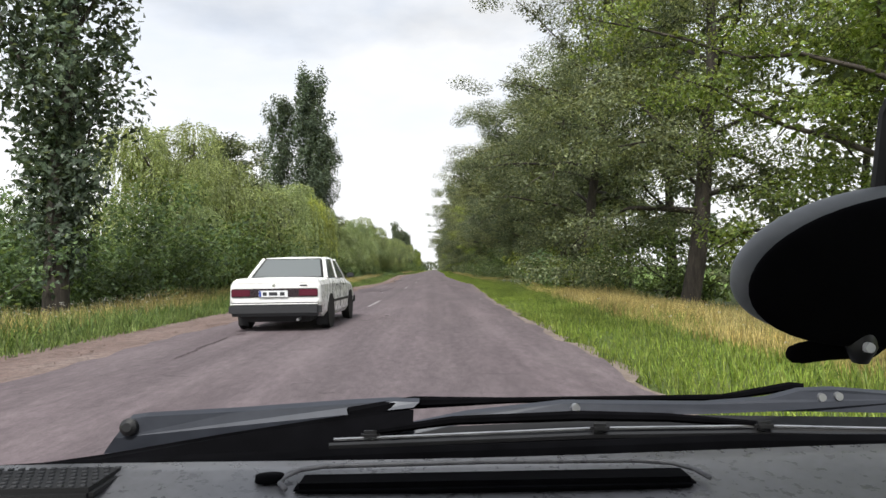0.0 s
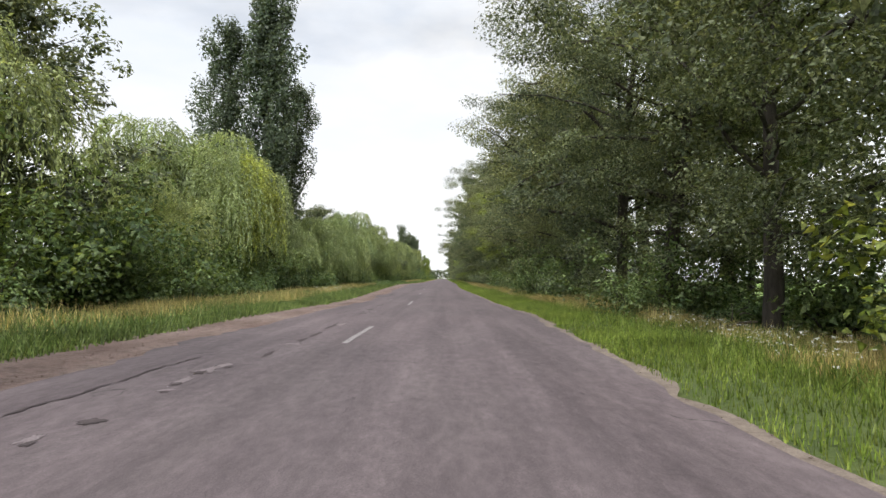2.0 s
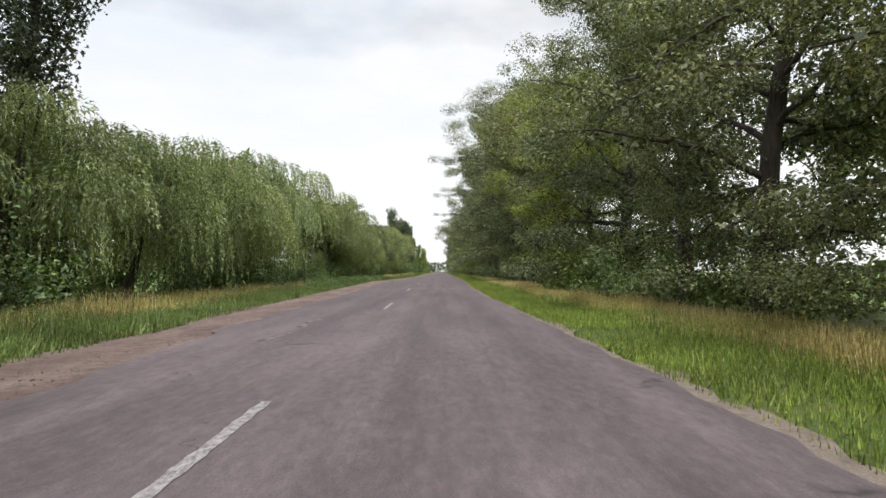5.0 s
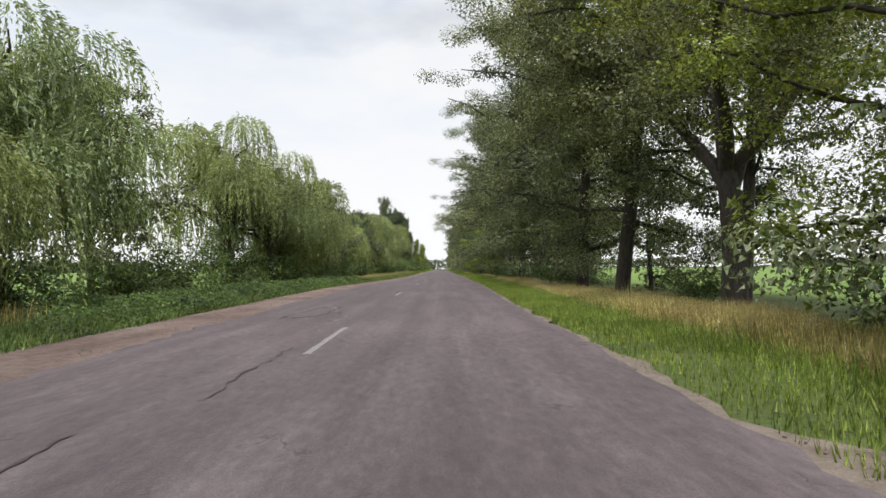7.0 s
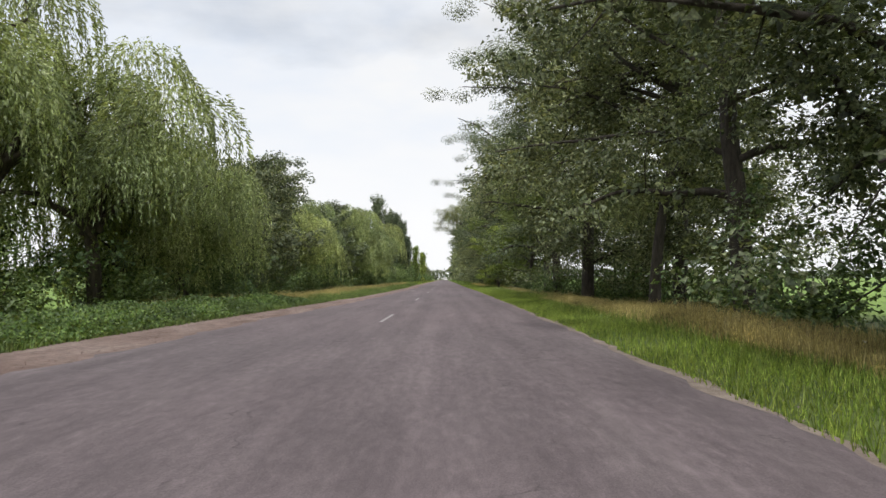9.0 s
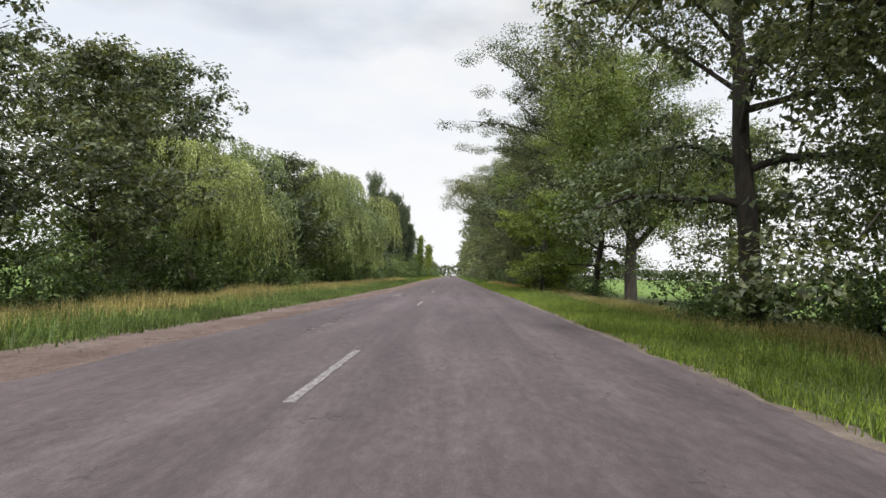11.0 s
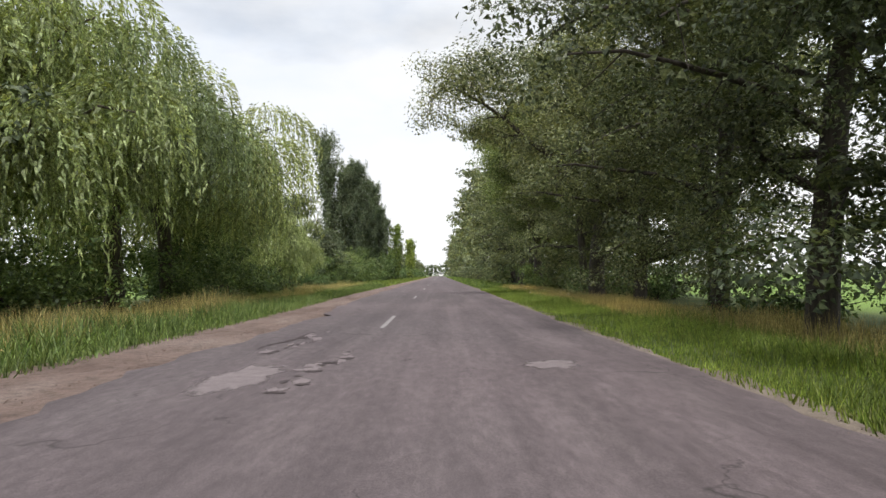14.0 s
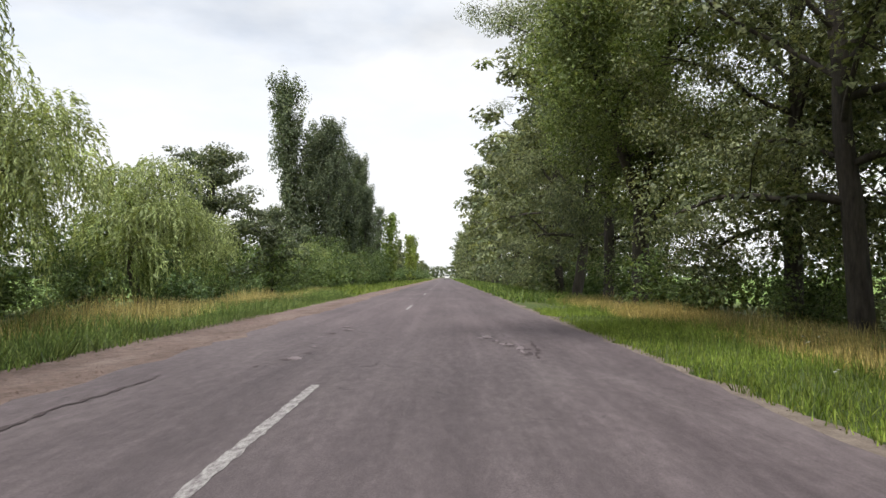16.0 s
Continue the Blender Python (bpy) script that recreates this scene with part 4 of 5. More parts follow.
for x, y, size in ((7.4, 111.0, 1.25), (8.4, 113.5, 1.3), (7.4, 36.5, 1.05)):
    planted(BRIGHT_BUSH, x, y, size, 70.0 * y)
for x, y, k, size in ((-12.6, 133.5, 1, 1.1), (-13.2, 138.5, 0, 1.1), (-13.5, 163, 1, 1.1), (-15.2, 157, 1, 1.1), (-12.6, 18.5, 1, 1.1), (-10.6, 23.2, 0, 1.0), (-13.2, 24.5, 1, 1.2), (-12.4, 28.0, 1, 1.0), (5.6, 72.5, 1, 1.0), (6.2, 99, 0, 1.0), (6.4, 54, 1, 0.9), (6.6, 36, 0, 1.1), (6.9, 79.3, 1, 1.3), (8.2, 81.5, 1, 1.2)):
    planted(BUSH_KINDS[k], x, y, size, 40.0 * y)

# the rows go on into the distance
for k in range(26):
    y = 333 + 13 * k
    planted(FAR_KINDS[0], 8.4 + rng_trees.uniform(-0.6, 0.6), y, rng_trees.uniform(0.9, 1.05), rng_trees.uniform(0, 360))
for k in range(24):
    y = 364 + 14 * k
    tall = k in (3, 11)
    planted(FAR_KINDS[1 if tall else 0], -12.5 + rng_trees.uniform(-0.8, 0.8), y, rng_trees.uniform(0.9, 1.0) * (0.55 if tall else 0.46), rng_trees.uniform(0, 360))

for k in range(30):
    planted(BUSH_KINDS[2], -12.0 + rng_trees.uniform(-1.5, 1.0), 336 + 8.5 * k, rng_trees.uniform(0.8, 1.15), rng_trees.uniform(0, 360))

# ---- grass on both verges ----
def blades(name, seed, count, xs, ys, height, width, material, label, lean=0.5):
    rng = np.random.default_rng(seed)
    x = rng.uniform(*xs, count)
    y = rng.uniform(*ys, count)
    patch = np.array([noise.noise((a * 0.35, b * 0.2, seed)) for a, b in zip(x, y)])
    keep = patch > rng.uniform(-1.1, 0.15, count)
    x, y, patch = x[keep], y[keep], patch[keep]
    n = len(x)
    x = x + np.where(x < 0, bend_left(y), bend_right(y)) * np.clip((11.5 - np.abs(x + 2.0)) / 3, 0, 1)
    h = height * rng.uniform(0.45, 1.15, n) * (0.75 + 0.9 * patch)
    a = rng.uniform(0, 2 * np.pi, n)
    side = np.stack([np.cos(a), np.sin(a), 0 * a], -1) * (width * rng.uniform(0.6, 1.4, n))[:, None]
    root = np.stack([x, y, -0.1 + fall_away(x)], -1)
    tip = root + np.stack([rng.normal(size=n) * lean * h, rng.normal(size=n) * lean * h, h + 0.08], -1)
    v = np.stack([root - side, root + side, tip], 1).reshape(-1, 3)
    return tagged(raw_mesh(name, v, np.arange(3 * n), 3, material, None, label), category="grass", kind="stuff")


blades("verge_grass", 61, 130000, (3.2, 9.5), (-4, 270), 0.36, 0.009, GRASS, "lush green grass on the verge")
blades("verge_grass", 62, 225000, (1.84, 4.6), (-4, 262), 0.15, 0.008, SHORT_GRASS, "short green grass along the road edge")
blades("verge_grass", 63, 110000, (-12.0, -6.5), (-4, 280), 0.40, 0.014, LEFT_GRASS, "long green grass beside the gravel shoulder")
blades("verge_grass", 64, 100000, (-7.6, -6.05), (-4, 280), 0.22, 0.012, LEFT_GRASS, "green grass edging the gravel shoulder")
blades("dry_grass", 65, 120000, (5.2, 8.8), (-4, 280), 0.58, 0.009, DRY_GRASS, "tall dry yellow grass in seed", 0.22)
for seed, count, reach in ((69, 90000, (98, 172)), (70, 26000, (5, 40)), (74, 22000, (56, 98)), (73, 26000, (226, 274))):
    blades("dry_grass", seed, count, (3.9, 6.2), reach, 0.46, 0.009, DRY_GRASS, "pale dry grass between the verge and the trees", 0.25)
blades("dry_grass", 66, 90000, (-11.5, -8.0), (-4, 290), 0.56, 0.010, DRY_GRASS, "tall dry yellow grass in front of the willows", 0.22)
blades("verge_grass", 67, 26000, (2.0, 9.5), (270, 520), 0.5, 0.05, GRASS, "green grass on the verge further on")
blades("verge_grass", 68, 26000, (-12.0, -6.1), (280, 520), 0.5, 0.05, GRASS, "green grass on the verge further on")


def flowers(seed, count, spots, spread, label):
    """White flower heads among the grass, in loose drifts."""
    rng = np.random.default_rng(seed)
    v = []
    for k in range(count):
        cx, cy = spots[k % len(spots)]
        p = np.array([cx + bend_left(cy) * (cx < 0) + rng.normal() * spread * 0.45, cy + rng.normal() * spread, rng.uniform(0.2, 0.5)])
        p[2] += fall_away(p[0])
        for _ in range(4):
            q = p + rng.normal(size=3) * (0.018, 0.018, 0.008)
            a = rng.uniform(0, 6.28)
            d, e = np.array([math.cos(a), math.sin(a), 0.15]) * 0.022, np.array([-math.sin(a), math.cos(a), 0.1]) * 0.02
            v += [q - d, q + e, q + d]
    return tagged(raw_mesh("wild_flowers", np.array(v), np.arange(len(v)), 3, FLOWER, None, label), category="flowers", kind="stuff")


flowers(81, 700, [(-9.2, 17.0), (-8.8, 21.0), (-8.4, 34.0), (-8.0, 73.0), (-8.1, 77.0), (-8.6, 113.0)], 1.6, "white wild flowers in the long grass")
flowers(83, 420, [(4.4, 38.5), (5.0, 40.5), (4.6, 43.0), (5.2, 141.0), (4.6, 139.0), (5.0, 197.0)], 1.1, "white flowers scattered in the verge grass")
flowers(82, 160, [(5.0, 14.0), (5.0, 70.0), (5.2, 118.0), (4.6, 195.0), (5.0, 243.0)], 3.0, "small white flowers in the verge")


def weeds(seed, count, xs, ys, tall, label):
    """A bank of low leafy weeds: small leaves on uneven mounds."""
    rng = np.random.default_rng(seed)
    x, y = rng.uniform(*xs, count), rng.uniform(*ys, count)
    mound = np.array([0.75 + 0.6 * noise.noise((a * 0.9, b * 0.6, seed)) + 0.25 * noise.noise((a * 3, b * 3, seed)) for a, b in zip(x, y)])
    side = np.clip((x - xs[0]) / 0.8, 0, 1) * np.clip((xs[1] - x) / 0.6 + 0.25, 0, 1) * np.clip(np.minimum(y - ys[0], ys[1] - y) / 8, 0.1, 1)
    z = tall * mound * side * rng.random(count) ** 0.35 - 0.06 + fall_away(x)
    at = np.stack([x + bend_left(y), y, z], -1)
    up = np.tile(np.array([[0.25, -0.2, 0.8]]), (count, 1))
    return tagged(leaf_object("leafy_weeds", leaf_arrays(rng, at, 0.088, 0.064, face=up), WEED_LEAF, None, label), category="weeds", kind="stuff")


weeds(95, 115000, (-10.6, -6.15), (114, 172), 0.55, "bank of low dark green leafy weeds beside the shoulder")
weeds(96, 14000, (-11.0, -8.6), (60, 80), 0.5, "low leafy weeds under the willows")


def fallen_branch(x, y, length, turn, label):
    """A dead branch lying in the grass, one end propped up."""
    rng = np.random.default_rng(int(y))
    thing = tagged(new("fallen_branch"), label, "branch")
    thing.matrix_basis = pose(x, y, float(fall_away(x)) - 0.05, 0, 0, turn)
    stem = Wood()
    stem.tube(arc((0, 0, 0.02), (1, 0, 0.38), length, 0.1, rng, 6, 0.08), np.linspace(0.085, 0.035, 7), 8)
    stem.object("stem", WILLOW_BARK, thing)
    for k in range(4):
        twig = Wood()
        twig.tube(arc((length * (0.3 + 0.17 * k), 0, length * 0.1 * (1 + k)), (rng.normal() * 0.5 + 0.4, rng.normal(), 0.5), 0.5, 0.1, rng, 4, 0.2), np.linspace(0.022, 0.006, 5), 5)
        twig.object("twig", WILLOW_BARK, thing)


fallen_branch(6.3, 46.8, 1.7, 25, "dead grey branch lying in the verge grass")
fallen_branch(5.2, 262.6, 1.0, 60, "dry dead branches lying at the edge of the grass")


def utility_pole(x, y, tall):
    thing = tagged(new("utility_pole"), "distant thin grey utility pole in the field", "pole", "poles in the field")
    thing.matrix_basis = pose(x, y, 0)
    shaft, arm = Wood(), Wood()
    shaft.tube([(0, 0, -0.2), (0, 0, tall * 0.5), (0, 0, tall)], (0.15, 0.13, 0.10), 8)
    shaft.object("shaft", WILLOW_BARK, thing)
    arm.tube([(-0.9, 0, tall - 0.5), (0.9, 0, tall - 0.5)], (0.06, 0.06), 6)
    arm.object("crossarm", WILLOW_BARK, thing)


for x, y in ((-88, 255), (-80, 262), (-72, 270)):
    utility_pole(x, y, 8.5)


# ---- far woods behind the fields ----
def far_woods(seed, x0, x1, y0, y1, count, tall, label):
    rng = np.random.default_rng(seed)
    f = rng.random(count)
    base = np.stack([x0 + (x1 - x0) * f, y0 + (y1 - y0) * f, 0 * f], -1) + rng.normal(size=(count, 3)) * (4, 4, 0)
    crest = np.array([tall * (0.75 + 0.45 * noise.noise((a * 22, seed, 1.0)) + 0.2 * noise.noise((a * 90, seed, 5.0))) for a in f])
    base[:, 2] = rng.random(count) ** 0.8 * crest
    return tagged(leaf_object("far_woods", leaf_arrays(rng, base, 3.4, 2.8), POPLAR_LEAF, None, label), category="woods", kind="stuff")


far_woods(91, -420, -330, -200, 900, 9000, 13, "distant dark belt of trees behind the field")
far_woods(92, 430, 470, -200, 1100, 9000, 12, "distant dark belt of trees behind the green field")
far_woods(93, -300, 300, 960, 960, 6000, 15, "distant woods where the road vanishes")

# ---- vehicles ----
WHITE_PAINT = plain("white_car_paint", (0.78, 0.78, 0.77), 0.28, 0.0, 0.05, 6.0)
BUMPER = plain("dark_bumper_plastic", (0.02, 0.021, 0.024), 0.55)
RUBBER = plain("tyre_rubber", (0.018, 0.018, 0.018), 0.85)
STEEL = plain("dull_steel", (0.42, 0.42, 0.43), 0.38, 0.9)
GREY_PAINT = plain("grey_car_paint", (0.10, 0.105, 0.12), 0.3, 0.3, 0.08)
BLACK_PAINT = plain("black_metal_paint", (0.012, 0.012, 0.013), 0.42)
ARM_GREY = plain("grey_wiper_metal", (0.036, 0.040, 0.052), 0.42, 0.3)
DASH_GREY = plain("grey_dashboard_plastic", (0.125, 0.125, 0.134), 0.30, 0.0, 0.25, 60.0)
BLACK = plain("black_plastic", (0.006, 0.006, 0.007), 0.7)
RIM_GREY = plain("grey_mirror_rim", (0.16, 0.17, 0.185), 0.45)
LAMP_RED = plain("red_lamp_plastic", (0.085, 0.006, 0.020), 0.2)
LAMP_DARK = plain("dark_trim_panel", (0.022, 0.012, 0.016), 0.3)
PLATE = plain("plate_white", (0.72, 0.73, 0.75), 0.5)
PLATE_BLUE = plain("plate_blue", (0.03, 0.06, 0.30), 0.5)
INK = plain("plate_ink", (0.03, 0.03, 0.035), 0.6)
def dull_black():
    s = Shader("dull_black")
    n = s.noise(20.0, 3.0, 0.6, local=True)
    s.colour(s.ramp(n, (0.3, (0.002, 0.002, 0.0025)), (0.7, (0.004, 0.004, 0.005)))).rough(0.95, 0.0, 0.04)
    return s.mat


DULL_BLACK = dull_black()
CHROME = plain("chrome", (0.7, 0.7, 0.7), 0.15, 1.0, 0.04)


def glass_material():
    s = Shader("tinted_car_glass")
    # tint with a lighter grey base that stands in for reflected sky
    s.colour((0.16, 0.175, 0.175)).rough(0.05, 0.0, 1.0)
    s.bsdf.inputs["Transmission Weight"].default_value = 0.2
    return s.mat


CAR_GLASS = glass_material()


def slab(corners, thick, outward):
    """A thin pane or panel: a polygon with thickness along outward."""
    bm = bmesh.new()
    o = Vector(outward).normalized() * thick
    a = [bm.verts.new(Vector(c)) for c in corners]
    b = [bm.verts.new(Vector(c) + o) for c in corners]
    bm.faces.new(a[::-1])
    bm.faces.new(b)
    for i in range(len(a)):
        j = (i + 1) % len(a)
        bm.faces.new((a[i], a[j], b[j], b[i]))
    bmesh.ops.recalc_face_normals(bm, faces=bm.faces)
    return bm


def rounded(cx, cy, cz, sx, sy, sz, bevel=0.01, segments=2):
    """A box with rounded edges."""
    bm = bmesh.new()
    bmesh.ops.create_cube(bm, size=1.0)
    bmesh.ops.scale(bm, vec=(sx, sy, sz), verts=bm.verts)
    bmesh.ops.bevel(bm, geom=bm.edges[:], offset=min(bevel, sx * 0.45, sy * 0.45, sz * 0.45), segments=segments, affect="EDGES")
    bmesh.ops.translate(bm, vec=(cx, cy, cz), verts=bm.verts)
    return bm


def rod(pts, radii, sides=8, squash=1.0):
    """A tapered bar along points, capped at its ends."""
    w = Wood()
    w.tube(pts, radii, sides)
    bm = bmesh.new()
    v = [bm.verts.new(c) for c in np.concatenate(w.v)]
    for q in np.concatenate(w.f):
        bm.faces.new([v[i] for i in q])
    bm.faces.new(v[:sides][::-1])
    bm.faces.new(v[-sides:])
    bmesh.ops.recalc_face_normals(bm, faces=bm.faces)
    return bm


def turned(profile, axis_x, y, z, sides=28):
    """A wheel part: (offset along x, radius) turned round the axle."""
    bm = bmesh.new()
    rings = []
    for off, r in profile:
        rings.append([bm.verts.new((axis_x + off, y + r * math.cos(a), z + r * math.sin(a))) for a in np.linspace(0, 2 * math.pi, sides, endpoint=False)])
    for p, q in zip(rings, rings[1:]):
        for i in range(sides):
            j = (i + 1) % sides
            bm.faces.new((p[i], p[j], q[j], q[i]))
    bm.faces.new(rings[0][::-1])
    bm.faces.new(rings[-1])
    bmesh.ops.recalc_face_normals(bm, faces=bm.faces)
    return bm


def wheel(parent, x, y, r, out):
    """Tyre with rounded shoulders, and a dished steel rim on its outer side."""
    w = 0.17
    tyre = part("tyre", turned([(-w / 2, r * 0.62), (-w / 2, r * 0.9), (-w * 0.36, r), (w * 0.36, r), (w / 2, r * 0.9), (w / 2, r * 0.62)], x, y, r), RUBBER, parent, "worn black tyre", True)
    part("rim", turned([(out * w * 0.40, r * 0.60), (out * w * 0.52, r * 0.60), (out * w * 0.52, r * 0.52), (out * w * 0.42, r * 0.44), (out * w * 0.40, r * 0.16), (out * w * 0.50, r * 0.13), (out * w * 0.50, r * 0.02)], x, y, r), STEEL, tyre, "dull steel rim")


def loft(stations, name, material, parent, label=""):
    """Skin over mirrored cross sections: each (y, [(x, z), ...]) from the sill up to the middle."""
    bm = bmesh.new()
    rings = []
    for y, prof in stations:
        right = [(x, z) for x, z in prof]
        ring = right + [(-x, z) for x, z in reversed(right)]
        rings.append([bm.verts.new((x, y, z)) for x, z in ring])
    for p, q in zip(rings, rings[1:]):
        for i in range(len(p)):
            j = (i + 1) % len(p)
            bm.faces.new((p[i], p[j], q[j], q[i]))
    bm.faces.new(rings[0])
    bm.faces.new(rings[-1][::-1])
    bmesh.ops.recalc_face_normals(bm, faces=bm.faces)
    ob = part(name, bm, material, parent, label)
    bev = ob.modifiers.new("soft_edges", "BEVEL")
    bev.width, bev.segments, bev.limit_method, bev.angle_limit = 0.03, 2, "ANGLE", radians(28)
    return ob


def body_ring(hw, floor, belt, top):
    return [(hw * 0.90, floor), (hw * 0.985, floor + 0.10), (hw, 0.52), (hw * 0.985, belt - 0.09), (hw * 0.93, belt - 0.01), (hw * 0.86, top), (hw * 0.3, top + 0.015)]


def white_sedan():
    car = tagged(new("white_car"), "white four-door saloon car with dark bumper on the road", "car")
    hw = 0.85
    body = loft([(0.0, body_ring(0.80, 0.47, 0.90, 0.93)), (0.06, body_ring(0.83, 0.40, 0.92, 0.955)), (0.55, body_ring(hw, 0.24, 0.93, 0.965)), (1.0, body_ring(hw, 0.20, 0.93, 0.955)),
                 (2.2, body_ring(hw, 0.20, 0.92, 0.93)), (3.2, body_ring(hw, 0.20, 0.90, 0.925)), (3.9, body_ring(hw * 0.985, 0.22, 0.82, 0.83)), (4.3, body_ring(hw * 0.95, 0.26, 0.72, 0.73)),
                 (4.4, body_ring(hw * 0.90, 0.34, 0.64, 0.65))], "body", WHITE_PAINT, car, "white painted body")
    # cabin: roof and pillars
    roof = loft([(1.52, [(0.60, 1.30), (0.57, 1.335), (0.2, 1.345)]), (1.65, [(0.625, 1.315), (0.58, 1.36), (0.2, 1.372)]), (2.2, [(0.635, 1.32), (0.59, 1.372), (0.2, 1.387)]),
                 (2.65, [(0.625, 1.30), (0.58, 1.35), (0.2, 1.362)])], "roof", WHITE_PAINT, car, "white roof")
    for sx in (-1, 1):
        def pane(pts, out, name="side_window", label="dark tinted side window"):
            part(name, slab([(sx * x, y, z) for x, y, z in pts], 0.012, (sx * out[0], out[1], out[2])), CAR_GLASS, car, label)
        pane([(0.745, 1.02, 0.945), (0.742, 1.20, 0.945), (0.625, 1.66, 1.30), (0.60, 1.56, 1.30)], (1, -0.2, 0.35), "quarter_window")
        pane([(0.748, 1.27, 0.945), (0.752, 2.02, 0.94), (0.64, 2.08, 1.318), (0.632, 1.68, 1.31)], (1, 0, 0.35))
        pane([(0.752, 2.10, 0.94), (0.752, 3.05, 0.93), (0.633, 2.60, 1.30), (0.64, 2.15, 1.318)], (1, 0, 0.35))
        # pillars
        for foot, head, w in (((0.75, 0.98, 0.93), (0.605, 1.54, 1.325), 0.045), ((0.755, 2.06, 0.93), (0.64, 2.115, 1.325), 0.035), ((0.745, 3.16, 0.92), (0.62, 2.66, 1.315), 0.035)):
            part("pillar", rod([(sx * foot[0], foot[1], foot[2]), (sx * head[0], head[1], head[2])], [w, w * 0.85], 8), WHITE_PAINT, car)
        mirror = part("door_mirror", rounded(sx * 0.93, 2.95, 0.99, 0.17, 0.09, 0.11, 0.03), BLACK, car, "black door mirror")
        part("mirror_glass", rounded(sx * 0.935, 2.900, 0.99, 0.13, 0.012, 0.08, 0.004), BUMPER, mirror)
        for y in (1.62, 2.45):
            part("door_handle", rounded(sx * 0.855, y, 0.80, 0.02, 0.15, 0.03, 0.008), BLACK, car, "black door handle")
        part("side_moulding", rounded(sx * 0.855, 2.2, 0.50, 0.018, 2.0, 0.05, 0.006), BUMPER, car, "dark side moulding")
        for y in (2.08, 1.18):
            part("door_gap", rounded(sx * 0.846, y, 0.62, 0.006, 0.008, 0.55, 0.002), BLACK, car)
        for y in (0.95, 3.49):
            part("wheel_arch", turned([(-0.02, 0.345), (0.02, 0.345)], sx * 0.838, y, 0.31), BLACK, car, "dark wheel arch")
            hub = tagged(new("wheel"), "")
            hub.parent = car
            wheel(hub, sx * 0.765, y, 0.295, sx)
    part("window_seal", slab([(-0.69, 0.95, 0.96), (0.69, 0.95, 0.96), (0.56, 1.515, 1.33), (-0.56, 1.515, 1.33)], 0.006, (0, -1, 1.4)), RUBBER, car, "black rubber window seal")
    part("rear_window", slab([(-0.66, 0.97, 0.975), (0.66, 0.97, 0.975), (0.535, 1.50, 1.315), (-0.535, 1.50, 1.315)], 0.012, (0, -1, 1.4)), CAR_GLASS, car, "tinted rear window, its grey lightened for reflected sky")
    part("windscreen", slab([(-0.69, 3.20, 0.94), (0.69, 3.20, 0.94), (0.57, 2.68, 1.325), (-0.57, 2.68, 1.325)], 0.012, (0, 1, 1.2)), CAR_GLASS, car)
    part("window_seal", rod([(-0.68, 0.955, 0.972), (-0.555, 1.51, 1.325), (0.555, 1.51, 1.325), (0.68, 0.955, 0.972)], [0.014] * 4, 6), BLACK, car)
    part("cabin_floor", rounded(0, 2.1, 0.90, 1.40, 2.0, 0.05, 0.02), BLACK, car)
    for sx in (-0.36, 0.36):
        part("seat_back", rounded(sx, 2.15, 1.02, 0.48, 0.16, 0.36, 0.07, 3), BUMPER, car)
    # tail
    panel = part("tail_panel", rounded(0, -0.008, 0.70, 1.56, 0.03, 0.15, 0.012), LAMP_DARK, car, "dark panel between the tail lamps")
    for sx in (-1, 1):
        part("tail_lamp", rounded(sx * 0.61, -0.022, 0.70, 0.34, 0.03, 0.125, 0.012), LAMP_RED, car, "red tail lamp")
    plate = part("number_plate", rounded(-0.02, -0.035, 0.685, 0.52, 0.012, 0.115, 0.004), PLATE, car, "white number plate")
    part("plate_strip", rounded(-0.255, -0.043, 0.685, 0.04, 0.006, 0.10, 0.002), PLATE_BLUE, plate)
    for k, w in ((-0.17, 0.07), (-0.02, 0.15), (0.145, 0.08)):
        part("plate_bar", rounded(k, -0.043, 0.685, w, 0.006, 0.062, 0.002), INK, plate)
    part("boot_lip", rounded(0, 0.02, 0.885, 1.50, 0.05, 0.035, 0.014), WHITE_PAINT, car)
    part("boot_gap", rounded(0, -0.003, 0.775, 1.50, 0.012, 0.010, 0.003), BLACK, car)
    part("badge", rounded(-0.02, -0.008, 0.835, 0.045, 0.012, 0.045, 0.012), CHROME, car)
    part("badge", rounded(0.52, -0.006, 0.83, 0.13, 0.010, 0.025, 0.005), INK, car)
    bumper = part("rear_bumper", rounded(0, 0.03, 0.405, 1.67, 0.20, 0.25, 0.06, 4), BUMPER, car, "dark rear bumper")
    part("bumper_strip", rounded(0, -0.066, 0.505, 1.58, 0.012, 0.022, 0.005), WHITE_PAINT, bumper)
    part("front_bumper", rounded(0, 4.38, 0.42, 1.66, 0.22, 0.24, 0.05, 3), BUMPER, car)
    part("underbody", rounded(0, 2.1, 0.24, 1.30, 3.9, 0.14, 0.04), BLACK, car)
    part("exhaust_pipe", rod([(0.42, 0.5, 0.24), (0.42, -0.06, 0.22)], [0.024, 0.024], 10), STEEL, car)
    for sx in (-1, 1):
        part("mud_flap", rounded(sx * 0.74, 0.58, 0.20, 0.2, 0.012, 0.24, 0.005), BLACK, car)
    return car


sedan = white_sedan()
sedan.matrix_basis = pose(-2.88, 12.75, 0.0, 0, 0, -1.5)


